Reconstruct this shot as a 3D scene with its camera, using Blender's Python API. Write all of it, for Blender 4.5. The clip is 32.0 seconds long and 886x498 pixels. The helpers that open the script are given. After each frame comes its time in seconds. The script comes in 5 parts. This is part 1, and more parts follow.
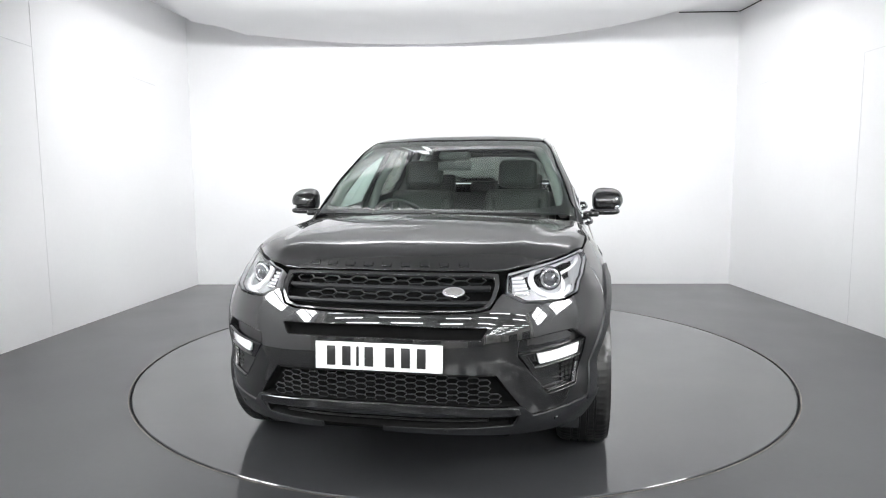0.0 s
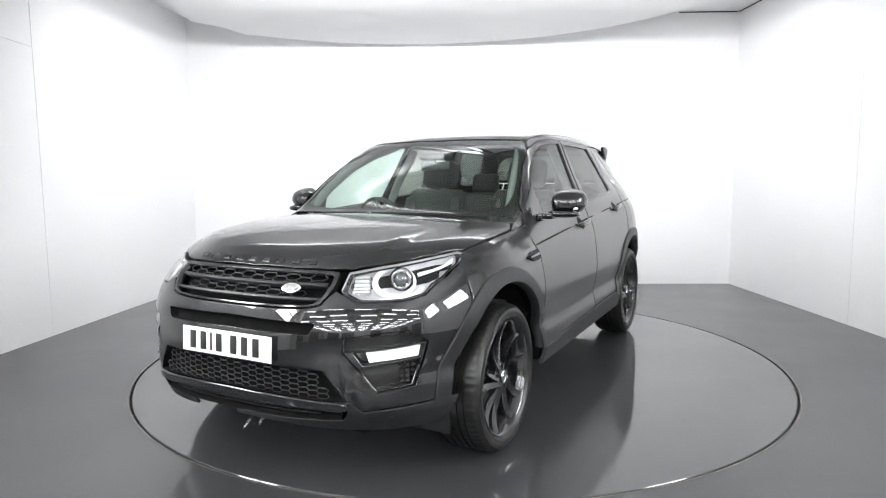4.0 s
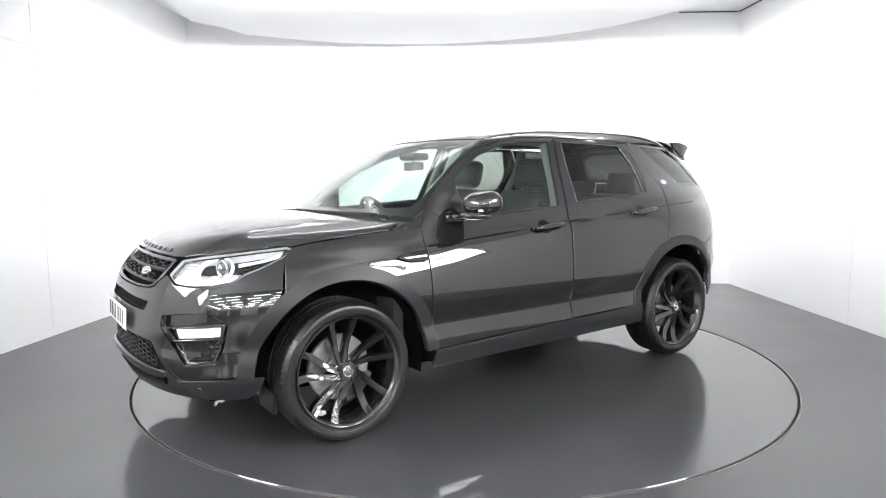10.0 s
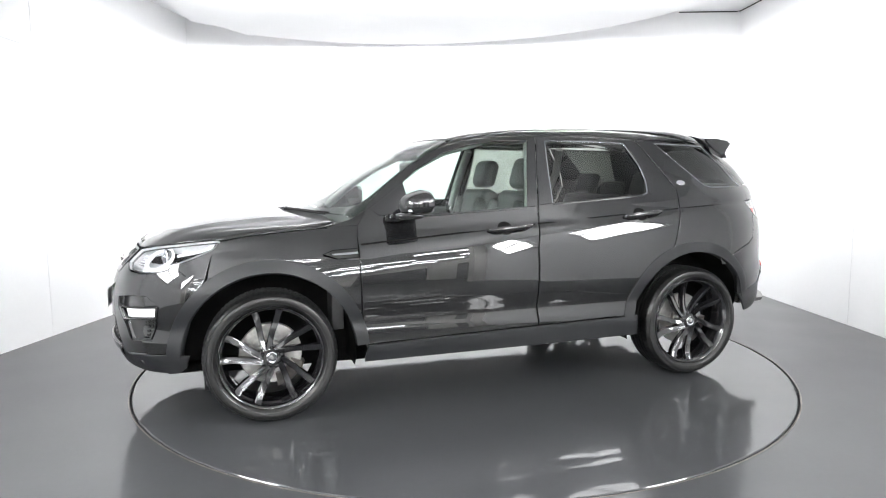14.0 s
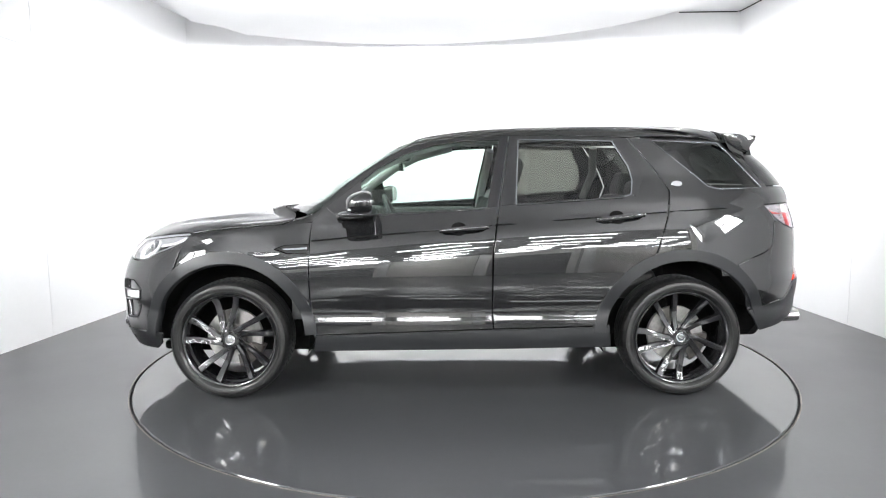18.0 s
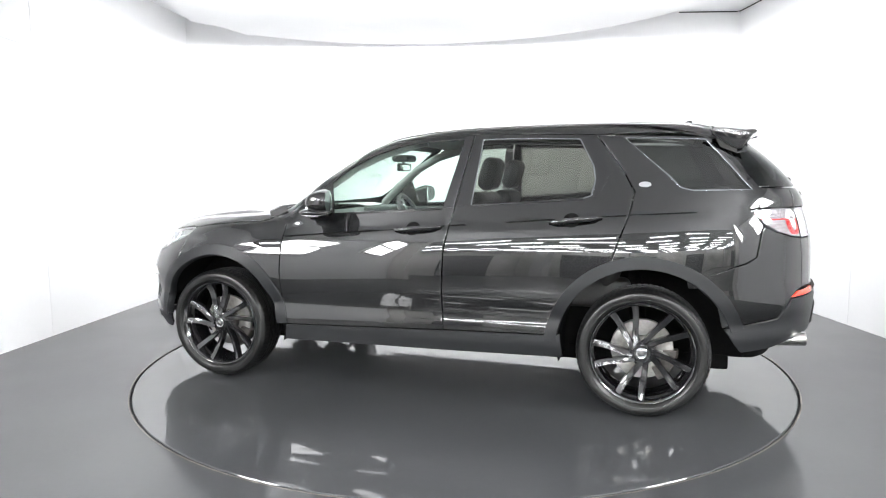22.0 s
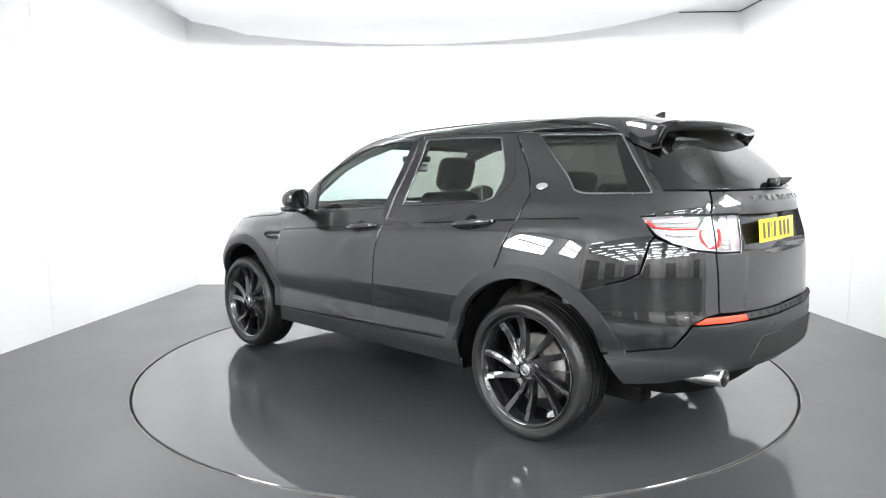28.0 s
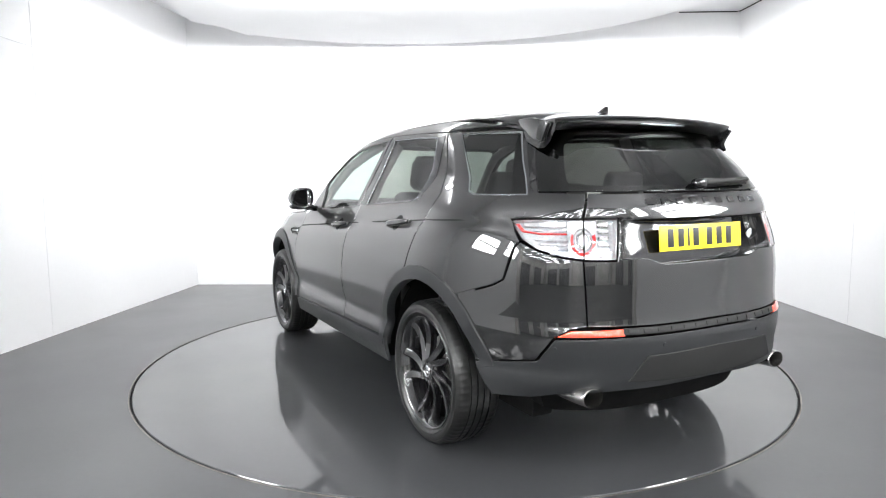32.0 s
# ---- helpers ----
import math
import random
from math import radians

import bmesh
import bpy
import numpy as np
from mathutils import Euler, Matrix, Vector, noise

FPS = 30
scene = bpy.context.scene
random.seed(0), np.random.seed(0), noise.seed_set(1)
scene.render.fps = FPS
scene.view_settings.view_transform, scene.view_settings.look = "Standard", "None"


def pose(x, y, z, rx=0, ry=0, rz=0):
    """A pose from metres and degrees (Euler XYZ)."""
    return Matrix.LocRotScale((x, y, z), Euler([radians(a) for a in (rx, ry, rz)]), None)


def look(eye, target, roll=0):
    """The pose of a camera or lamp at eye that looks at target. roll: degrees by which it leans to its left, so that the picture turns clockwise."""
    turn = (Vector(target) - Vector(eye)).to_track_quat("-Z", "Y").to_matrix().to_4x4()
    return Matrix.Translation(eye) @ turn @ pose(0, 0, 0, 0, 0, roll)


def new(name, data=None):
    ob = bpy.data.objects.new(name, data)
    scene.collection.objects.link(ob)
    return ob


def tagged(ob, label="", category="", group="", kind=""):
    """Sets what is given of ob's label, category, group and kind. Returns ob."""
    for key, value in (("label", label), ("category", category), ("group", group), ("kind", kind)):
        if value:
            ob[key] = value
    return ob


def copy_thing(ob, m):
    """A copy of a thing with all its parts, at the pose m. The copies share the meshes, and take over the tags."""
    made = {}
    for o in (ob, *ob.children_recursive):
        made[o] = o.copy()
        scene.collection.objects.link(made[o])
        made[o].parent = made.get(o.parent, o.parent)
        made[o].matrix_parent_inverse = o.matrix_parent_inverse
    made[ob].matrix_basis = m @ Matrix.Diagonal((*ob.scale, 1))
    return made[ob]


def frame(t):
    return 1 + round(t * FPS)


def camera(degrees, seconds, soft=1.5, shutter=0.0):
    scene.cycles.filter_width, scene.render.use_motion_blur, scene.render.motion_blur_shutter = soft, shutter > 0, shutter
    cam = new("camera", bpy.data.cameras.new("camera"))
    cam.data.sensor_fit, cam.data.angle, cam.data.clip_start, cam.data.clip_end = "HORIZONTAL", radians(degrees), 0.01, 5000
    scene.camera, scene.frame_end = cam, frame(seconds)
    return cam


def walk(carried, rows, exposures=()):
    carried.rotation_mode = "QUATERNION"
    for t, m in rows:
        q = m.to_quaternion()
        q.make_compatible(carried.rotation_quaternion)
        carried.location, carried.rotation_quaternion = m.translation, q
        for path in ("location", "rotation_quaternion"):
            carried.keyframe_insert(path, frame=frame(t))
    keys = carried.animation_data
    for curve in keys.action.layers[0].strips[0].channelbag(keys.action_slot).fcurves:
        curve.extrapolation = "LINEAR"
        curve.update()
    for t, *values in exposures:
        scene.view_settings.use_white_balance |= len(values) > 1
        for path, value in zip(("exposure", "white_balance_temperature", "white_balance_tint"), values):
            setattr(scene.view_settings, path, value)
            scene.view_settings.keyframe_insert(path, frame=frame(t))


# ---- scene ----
# The camera stands still on its tripod at the open front of the studio.
cam = camera(68.82, 32.0, soft=1.1)
EYE = look((0, -4.795, 1.3424), (-0.1336, 0.290, 0.7749), -0.345)
walk(cam, [(0.0, EYE), (32.0, EYE)], [(0.0, -.74), (2.0, -.70), (6.0, -.48), (9.0, -.27), (13.0, -.09), (19.0, -.05), (24.0, -.03), (28.0, -.08), (32.0, -.24)])

# ---- light ----
world = bpy.data.worlds.new("world")
scene.world = world
world.use_nodes = True
world.node_tree.nodes["Background"].inputs["Color"].default_value = (.9, .95, 1, 1)
world.node_tree.nodes["Background"].inputs["Strength"].default_value = 0.02


def lamp(name, kind, m, power, size, size_y=None, colour=(1, 1, 1), spread=None, spot=None):
    data = bpy.data.lights.new(name, kind)
    data.energy, data.color = power, colour
    if kind == "AREA":
        data.shape, data.size = "RECTANGLE", size
        data.size_y = size_y or size
        if spread:
            data.spread = radians(spread)
    else:
        data.shadow_soft_size = size
        if spot:
            data.spot_size, data.spot_blend = radians(spot[0]), spot[1]
    ob = new(name, data)
    ob.matrix_world = m
    return ob


# over the turntable, out of view: an added fill lamp and a downlight
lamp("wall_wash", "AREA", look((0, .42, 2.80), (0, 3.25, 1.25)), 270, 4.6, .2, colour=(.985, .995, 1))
lamp("downlight_beam", "SPOT", look((2.2, .85, 2.88), (3.41, 2.15, 2.72)), 30, .03, colour=(1, .975, .94), spot=(60, .6))

# ---- materials ----
def material(name, colour, rough=.5, metal=0.0, coat=0.0, grain=0.0, scale=40.0, bump=0.0, bump_scale=200.0, mottle=0.0, mottle_scale=2.0,
             rough_vary=0.0, emit=0.0, spec=.5, emit_colour=None, coat_rough=.03, stretch=None):
    """A painted, moulded or metal surface: colour grain at two scales, uneven gloss and fine relief, in metres."""
    mat = bpy.data.materials.new(name)
    mat.use_nodes = True
    nt = mat.node_tree
    b = nt.nodes["Principled BSDF"]
    b.distribution = "GGX"
    b.inputs["Base Color"].default_value = (*colour, 1)
    b.inputs["Roughness"].default_value, b.inputs["Metallic"].default_value = rough, metal
    b.inputs["Coat Weight"].default_value, b.inputs["Coat Roughness"].default_value = coat, coat_rough
    b.inputs["Specular IOR Level"].default_value = spec
    if emit:
        b.inputs["Emission Color"].default_value = (*(emit_colour or colour), 1)
        b.inputs["Emission Strength"].default_value = emit
    where = nt.nodes.new("ShaderNodeTexCoord").outputs["Object"]
    if stretch:
        mp = nt.nodes.new("ShaderNodeMapping")
        mp.inputs["Scale"].default_value = stretch
        nt.links.new(where, mp.inputs["Vector"])
        where = mp.outputs["Vector"]

    def wave(s, detail=4.0):
        n = nt.nodes.new("ShaderNodeTexNoise")
        n.inputs["Scale"].default_value, n.inputs["Detail"].default_value = s, detail
        nt.links.new(where, n.inputs["Vector"])
        return n.outputs["Fac"]
    last = None
    for amount, s in ((grain, scale), (mottle, mottle_scale)):
        if amount:
            mix = nt.nodes.new("ShaderNodeMix")
            mix.data_type, mix.blend_type = "RGBA", "MULTIPLY"
            mix.inputs["Factor"].default_value = 1
            ramp = nt.nodes.new("ShaderNodeMapRange")
            ramp.inputs["From Min"].default_value, ramp.inputs["From Max"].default_value = .3, .7
            ramp.inputs["To Min"].default_value, ramp.inputs["To Max"].default_value = 1 - amount, 1 + amount
            nt.links.new(wave(s), ramp.inputs["Value"])
            if last:
                nt.links.new(last, mix.inputs["A"])
            else:
                mix.inputs["A"].default_value = (*colour, 1)
            nt.links.new(ramp.outputs["Result"], mix.inputs["B"])
            last = mix.outputs["Result"]
    if last:
        nt.links.new(last, b.inputs["Base Color"])
    if rough_vary:
        ramp = nt.nodes.new("ShaderNodeMapRange")
        ramp.inputs["From Min"].default_value, ramp.inputs["From Max"].default_value = .3, .7
        ramp.inputs["To Min"].default_value, ramp.inputs["To Max"].default_value = max(rough - rough_vary, .02), rough + rough_vary
        nt.links.new(wave(mottle_scale * 1.7), ramp.inputs["Value"])
        nt.links.new(ramp.outputs["Result"], b.inputs["Roughness"])
    if bump:
        bp = nt.nodes.new("ShaderNodeBump")
        bp.inputs["Strength"].default_value, bp.inputs["Distance"].default_value = 1, bump
        nt.links.new(wave(bump_scale, 3.0), bp.inputs["Height"])
        nt.links.new(bp.outputs["Normal"], b.inputs["Normal"])
    return mat


def glass(name, tint, rough=0.0, mix=1.0):
    """Thin automotive glass: what lies behind, tinted, under a real mirror gloss."""
    mat = bpy.data.materials.new(name)
    mat.use_nodes = True
    nt = mat.node_tree
    nt.nodes.remove(nt.nodes["Principled BSDF"])
    clear, gloss = nt.nodes.new("ShaderNodeBsdfTransparent"), nt.nodes.new("ShaderNodeBsdfGlossy")
    clear.inputs["Color"].default_value = (*tint, 1)
    gloss.inputs["Roughness"].default_value = rough
    face, power, lift, add = nt.nodes.new("ShaderNodeLayerWeight"), nt.nodes.new("ShaderNodeMath"), nt.nodes.new("ShaderNodeMath"), nt.nodes.new("ShaderNodeMixShader")
    face.inputs["Blend"].default_value = .5
    power.operation, lift.operation = "POWER", "MULTIPLY_ADD"
    power.inputs[1].default_value, lift.inputs[1].default_value, lift.inputs[2].default_value = 4.0, .92, .065
    nt.links.new(face.outputs["Facing"], power.inputs[0])
    nt.links.new(power.outputs["Value"], lift.inputs[0])
    nt.links.new(lift.outputs["Value"], add.inputs["Fac"])
    nt.links.new(clear.outputs["BSDF"], add.inputs[1])
    nt.links.new(gloss.outputs["BSDF"], add.inputs[2])
    nt.links.new(add.outputs["Shader"], nt.nodes["Material Output"].inputs["Surface"])
    return mat


WALL = material("white_wall_paint", (.80, .80, .81), .6, grain=.006, scale=25, mottle=.02, mottle_scale=.9, rough_vary=.08)
CEILING = material("white_ceiling_paint", (.82, .82, .83), .7, grain=.006, scale=25, mottle=.02, mottle_scale=.7)
FLOOR = material("grey_floor_paint", (.042, .0433, .046), .32, grain=.03, scale=28, mottle=.07, mottle_scale=.8, rough_vary=.03, spec=.15, coat=.55, coat_rough=.09)
DISC = material("grey_turntable_paint", (.042, .0433, .046), .32, grain=.025, scale=28, mottle=.06, mottle_scale=1.1, rough_vary=.03, spec=.1, coat=1.0, coat_rough=.045)
STEEL_EDGE = material("worn_steel_edge", (.13, .115, .10), .5, metal=.5, grain=.3, scale=30, mottle=.3, mottle_scale=6)
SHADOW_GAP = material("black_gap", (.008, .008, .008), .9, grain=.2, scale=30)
LINE = material("panel_joint", (.70, .70, .71), .7, grain=.06, scale=30)
HALL_WALL = material("dim_hall_wall", (.50, .485, .465), .7, mottle=.35, mottle_scale=.35, grain=.05)
HALL_CEILING = material("dim_hall_ceiling", (.30, .30, .295), .8, mottle=.2, mottle_scale=.5, grain=.05)
HALL_DOOR = material("dark_roller_door", (.05, .05, .055), .5, mottle=.2, mottle_scale=.8, grain=.1)
MATTE_LIGHT = material("pale_grey_casing", (.5, .5, .5), .5, grain=.05)
PANEL_GLOW = material("glowing_panel_front", (1, 1, 1), .5, emit=48, emit_colour=(.98, .99, 1))
STRIP = material("strip_lamp_tube", (1, 1, 1), .5, emit=110, emit_colour=(.97, .99, 1))
FILL_GLOW = material("fill_ring_glow", (1, 1, 1), .5, emit=12, emit_colour=(.98, .99, 1))
DOWNLIGHT = material("downlight_lens", (1, 1, 1), .4, emit=40, emit_colour=(1, .93, .85))


# ---- mesh helpers ----
def mesh_ob(name, bm, mat, parent=None, label="", smooth=False):
    me = bpy.data.meshes.new(name)
    bm.to_mesh(me)
    bm.free()
    me.materials.append(mat)
    if smooth:
        me.polygons.foreach_set("use_smooth", [True] * len(me.polygons))
    ob = new(name, me)
    ob.parent = parent
    if label:
        tagged(ob, label)
    return ob


def part(name, bm, mat, parent, label="", smooth=True, sharp=40):
    """One mesh object under a thing or a part."""
    ob = mesh_ob(name, bm, mat, parent, label, smooth)
    if smooth:
        ob.data.set_sharp_from_angle(angle=radians(sharp))
    return ob


def box(x0, x1, y0, y1, z0, z1, bevel=0.0, bm=None, segments=2):
    own = bmesh.new()
    bmesh.ops.create_cube(own, size=1, matrix=Matrix.LocRotScale(((x0 + x1) / 2, (y0 + y1) / 2, (z0 + z1) / 2), None, (x1 - x0, y1 - y0, z1 - z0)))
    if bevel:
        bmesh.ops.bevel(own, geom=own.edges[:], offset=bevel, segments=segments, affect="EDGES", profile=.5)
    return merge(bm, own)


def merge(bm, own, m=None):
    if m is not None:
        bmesh.ops.transform(own, matrix=m, verts=own.verts[:])
    if bm is None:
        return own
    me = bpy.data.meshes.new("tmp")
    own.to_mesh(me)
    own.free()
    bm.from_mesh(me)
    bpy.data.meshes.remove(me)
    return bm


def revolve(profile, steps=64, axis="Y", bm=None, closed=False, arc=360.0):
    """Turns a profile of (radius, along) round an axis."""
    own = bmesh.new()
    full = arc >= 360
    rings = []
    for i in range(steps if full else steps + 1):
        a = radians(arc) * i / steps
        c, s = math.cos(a), math.sin(a)
        ring = []
        for r, h in profile:
            ring.append(own.verts.new({"Y": (r * c, h, r * s), "Z": (r * c, r * s, h), "X": (h, r * c, r * s)}[axis]))
        rings.append(ring)
    n = len(profile)
    for i in range(len(rings) if full else len(rings) - 1):
        a, b = rings[i], rings[(i + 1) % len(rings)]
        for j in range(n if closed else n - 1):
            k = (j + 1) % n
            own.faces.new((a[j], a[k], b[k], b[j]))
    bmesh.ops.recalc_face_normals(own, faces=own.faces[:])
    return merge(bm, own)


def tube(points, radius, steps=10, bm=None, cyclic=False):
    """A round bar along points."""
    own = bmesh.new()
    pts = [Vector(p) for p in points]
    n, rings, ref = len(pts), [], Vector((.13, .21, .97))
    for i, p in enumerate(pts):
        a = pts[(i - 1) % n] if (i or cyclic) else p
        b = pts[(i + 1) % n] if (i < n - 1 or cyclic) else p
        d = (b - a).normalized()
        u = d.cross(ref).normalized()
        v = d.cross(u)
        r = radius[i] if isinstance(radius, (list, tuple)) else radius
        rings.append([own.verts.new(p + r * (math.cos(2 * math.pi * k / steps) * u + math.sin(2 * math.pi * k / steps) * v)) for k in range(steps)])
    for i in range(n if cyclic else n - 1):
        a, b = rings[i], rings[(i + 1) % n]
        for k in range(steps):
            own.faces.new((a[k], a[(k + 1) % steps], b[(k + 1) % steps], b[k]))
    if not cyclic:
        own.faces.new(rings[0][::-1])
        own.faces.new(rings[-1])
    bmesh.ops.recalc_face_normals(own, faces=own.faces[:])
    return merge(bm, own)


def prism(outline, z0, z1, bm=None, bevel=0.0):
    """A flat plate of any outline in x and y."""
    own = bmesh.new()
    f = own.faces.new([own.verts.new((x, y, z0)) for x, y in outline])
    r = bmesh.ops.extrude_face_region(own, geom=[f])
    bmesh.ops.translate(own, vec=(0, 0, z1 - z0), verts=[v for v in r["geom"] if isinstance(v, bmesh.types.BMVert)])
    bmesh.ops.recalc_face_normals(own, faces=own.faces[:])
    if bevel:
        bmesh.ops.bevel(own, geom=own.edges[:], offset=bevel, segments=2, affect="EDGES", profile=.5)
    return merge(bm, own)


# ---- the studio ----
BACK, TOP, FRONT = 3.25, 3.28, -5.4
TABLE_R = 2.264


def room():
    def structure(name, bm, mat, label, **k):
        return tagged(mesh_ob(name, bm, mat, **k), label, kind="structure")
    # floor with a round pit for the turntable
    bm = bmesh.new()
    ring = [(TABLE_R * math.cos(2 * math.pi * i / 256), TABLE_R * math.sin(2 * math.pi * i / 256)) for i in range(256)]
    inner = [bm.verts.new((x, y, 0)) for x, y in ring]
    mids = [bm.verts.new((x * 1.25, y * 1.25, 0)) for x, y in ring]
    low = [bm.verts.new((x, y, -.12)) for x, y in ring]

    def edge(x, y):
        s = 20 / max(abs(x), abs(y))
        return x * s, y * s
    outer = [bm.verts.new((*edge(x, y), 0)) for x, y in ring]
    for i in range(256):
        j = (i + 1) % 256
        bm.faces.new((inner[i], mids[i], mids[j], inner[j]))
        bm.faces.new((mids[i], outer[i], outer[j], mids[j]))
        bm.faces.new((low[i], inner[i], inner[j], low[j]))
    bm.faces.new(low)
    bmesh.ops.recalc_face_normals(bm, faces=bm.faces[:])
    structure("floor", bm, FLOOR, "glossy grey painted concrete studio floor")
    # worn edge strip round the pit
    bm = revolve([(TABLE_R + .001, .0003), (TABLE_R + .006, .0014), (TABLE_R + .010, .0003)], 256, "Z")
    structure("floor_trim", bm, STEEL_EDGE, "worn metal rim round the turntable pit", smooth=True)
    t = .12
    # side walls lean in a little towards the back
    def wall(name, x_front, x_back, out, y0, y1, label):
        bm = bmesh.new()
        at = lambda y: x_front + (x_back - x_front) * (y - 0) / 3.36
        vs = [(at(y0), y0), (at(y1), y1), (at(y1) + out, y1), (at(y0) + out, y0)]
        own = prism(vs, -.02, TOP)
        structure(name, own, WALL, label)
    wall("wall_west", -3.547, -3.321, -t, FRONT, BACK, "white painted boarded studio wall with faint joints")
    wall("wall_east", 3.53, 3.336, t, FRONT, BACK, "white painted boarded studio wall with faint joints")
    bm = box(-3.6, 3.6, BACK, BACK + t, -.02, TOP)
    structure("wall_north", bm, WALL, "brightly lit plain white studio back wall")
    bm = box(-3.7, 3.7, FRONT, BACK + t, TOP, TOP + .1)
    structure("ceiling", bm, CEILING, "flat white painted studio ceiling")
    # round dropped ceiling over the turntable, cut where it meets the west wall
    out = []
    for i in range(220):
        a = 2 * math.pi * i / 220
        x, y = -.464 + 3.013 * math.cos(a), .038 + 3.013 * math.sin(a)
        if 126 < math.degrees(a) < 200:
            continue
        out.append((max(x, -3.36), y))
    cut = [i for i, q in enumerate(out) if q[0] < -.44 and q[1] > 2.4][-1] + 1
    out[cut:cut] = [(-2.314, 2.473), (-2.38, 2.301), (-2.443, 2.138), (-2.513, 2.007), (-2.599, 1.928), (-2.681, 1.804), (-2.63, 1.40), (-2.563, 1.021), (-2.527, .678)]
    bm = prism(out, 2.90, 2.96)
    structure("ceiling_disc", bm, CEILING, "round white dropped ceiling over the turntable")
    # unseen ring added above the disc, glows to brighten ceiling and walls
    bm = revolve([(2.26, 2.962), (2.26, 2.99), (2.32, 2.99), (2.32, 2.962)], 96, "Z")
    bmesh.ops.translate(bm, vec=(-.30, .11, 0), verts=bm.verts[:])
    structure("cove_light", bm, FILL_GLOW, "unseen glowing ring added on top of the dropped ceiling for fill light")
    # unseen white trough, added to shield the fill lamp from the room
    structure("light_trough", merge(box(-2.4, 2.4, .22, .80, 2.882, 2.892), box(-2.4, 2.4, .205, .219, 2.72, 2.892)), CEILING, "unseen white painted trough added to shield the fill lamp")
    # faint board joints on the side walls
    def joint(name, x_front, x_back, y0, z0, y1, z1, inward, w=.006):
        at = lambda y: x_front + (x_back - x_front) * y / 3.36 + inward
        a, b = Vector((at(y0), y0, z0)), Vector((at(y1), y1, z1))
        d = (b - a).normalized()
        n = Vector((1, 0, 0))
        u = d.cross(n).normalized() * w / 2
        bm = bmesh.new()
        vs = [bm.verts.new(p) for p in (a - u, b - u, b + u, a + u)]
        f = bm.faces.new(vs)
        r = bmesh.ops.extrude_face_region(bm, geom=[f])
        bmesh.ops.translate(bm, vec=(inward * .9, 0, 0), verts=[v for v in r["geom"] if isinstance(v, bmesh.types.BMVert)])
        bmesh.ops.recalc_face_normals(bm, faces=bm.faces[:])
        structure(name, bm, LINE if w < .01 else WALL, "thin joint between white wall boards")
    for k, (xf, xb, inward, rows) in enumerate(((-3.547, -3.321, .002, (((.58, .02), (.58, 3.26), .010), ((.1, 2.44), (.58, 2.424), .007), ((1.95, 2.40), (2.45, 2.37), .005), ((-1.9, .02), (-1.9, 3.26), .008))),
                                                (3.53, 3.336, -.002, (((.985, .02), (.985, 2.38), .005), ((.55, 2.385), (.98, 2.38), .006), ((2.50, 2.36), (2.70, 2.35), .004), ((-1.4, .02), (-1.4, 3.26), .008))))):
        for (y0, z0), (y1, z1), w in rows:
            joint("wall_joint", xf, xb, y0, z0, y1, z1, inward, w)
    # dark cracks where the ceiling meets the walls
    structure("ceiling_joint", box(2.62, 3.31, BACK - .012, BACK - .002, TOP - .012, TOP - .001), SHADOW_GAP, "dark crack along the ceiling edge")
    own = box(-.006, .006, 1.2, BACK - .01, TOP - .010, TOP - .001)
    bmesh.ops.rotate(own, cent=(0, 0, 0), matrix=Matrix.Rotation(math.atan2(.194, 3.36), 3, "Z"), verts=own.verts[:])
    bmesh.ops.translate(own, vec=(3.518, 0, 0), verts=own.verts[:])
    structure("ceiling_joint", own, SHADOW_GAP, "dark crack along the ceiling edge")
    # hall beyond the open front, seen only in reflections
    for n, b in (("hall_wall", (-9, 9, -19.2, -19, -.02, 4.2)), ("hall_wall", (-9.2, -9, -19, FRONT, -.02, 4.2)), ("hall_wall", (9, 9.2, -19, FRONT, -.02, 4.2))):
        structure(n, box(*b), HALL_WALL, "dim plain wall of the hall beyond the studio")
    for x in (-8.2, -4.9, -1.6, 1.6, 4.9, 8.2):
        structure("hall_pillar", box(x - .16, x + .16, -18.98, -18.6, 0, 4.19, .01), MATTE_LIGHT, "pale grey steel column along the hall wall")
    for x in (-6.5, -3.2, 3.2):
        structure("hall_door", box(x - 1.3, x + 1.3, -18.995, -18.93, 0, 3.1, .01), HALL_DOOR, "dark closed roller door in the hall wall")
    for s in (-1, 1):
        for y in (-15.5, -11.0):
            structure("hall_door", box(s * 8.96 - .03, s * 8.96 + .03, y - 1.5, y + 1.5, 0, 3.1, .01), HALL_DOOR, "dark closed roller door in the hall wall")
    structure("hall_ceiling", box(-9.2, 9.2, -19.2, FRONT, 4.2, 4.3), HALL_CEILING, "dim plain ceiling of the hall beyond the studio")
    for n, b in (("hall_front", (-9.2, -3.6, FRONT, FRONT + .12, -.02, 4.2)), ("hall_front", (3.6, 9.2, FRONT, FRONT + .12, -.02, 4.2)), ("hall_front", (-3.6, 3.6, FRONT - .02, FRONT + .1, TOP + .1, 4.2))):
        structure(n, box(*b), HALL_WALL, "dim plain wall round the studio opening")


room()


def strip_lamp():
    """A ceiling batten with a glowing tube."""
    top = new("strip_lamp")
    part("housing", box(-.76, .76, -.07, .07, .0, .05, .008), HALL_CEILING, top)
    part("tube", tube([(-.73, 0, -.02), (.73, 0, -.02)], .035, 10), STRIP, top)
    return tagged(top, "long white fluorescent strip lamp on the hall ceiling", "ceiling lamp", "strip lamps in the hall")


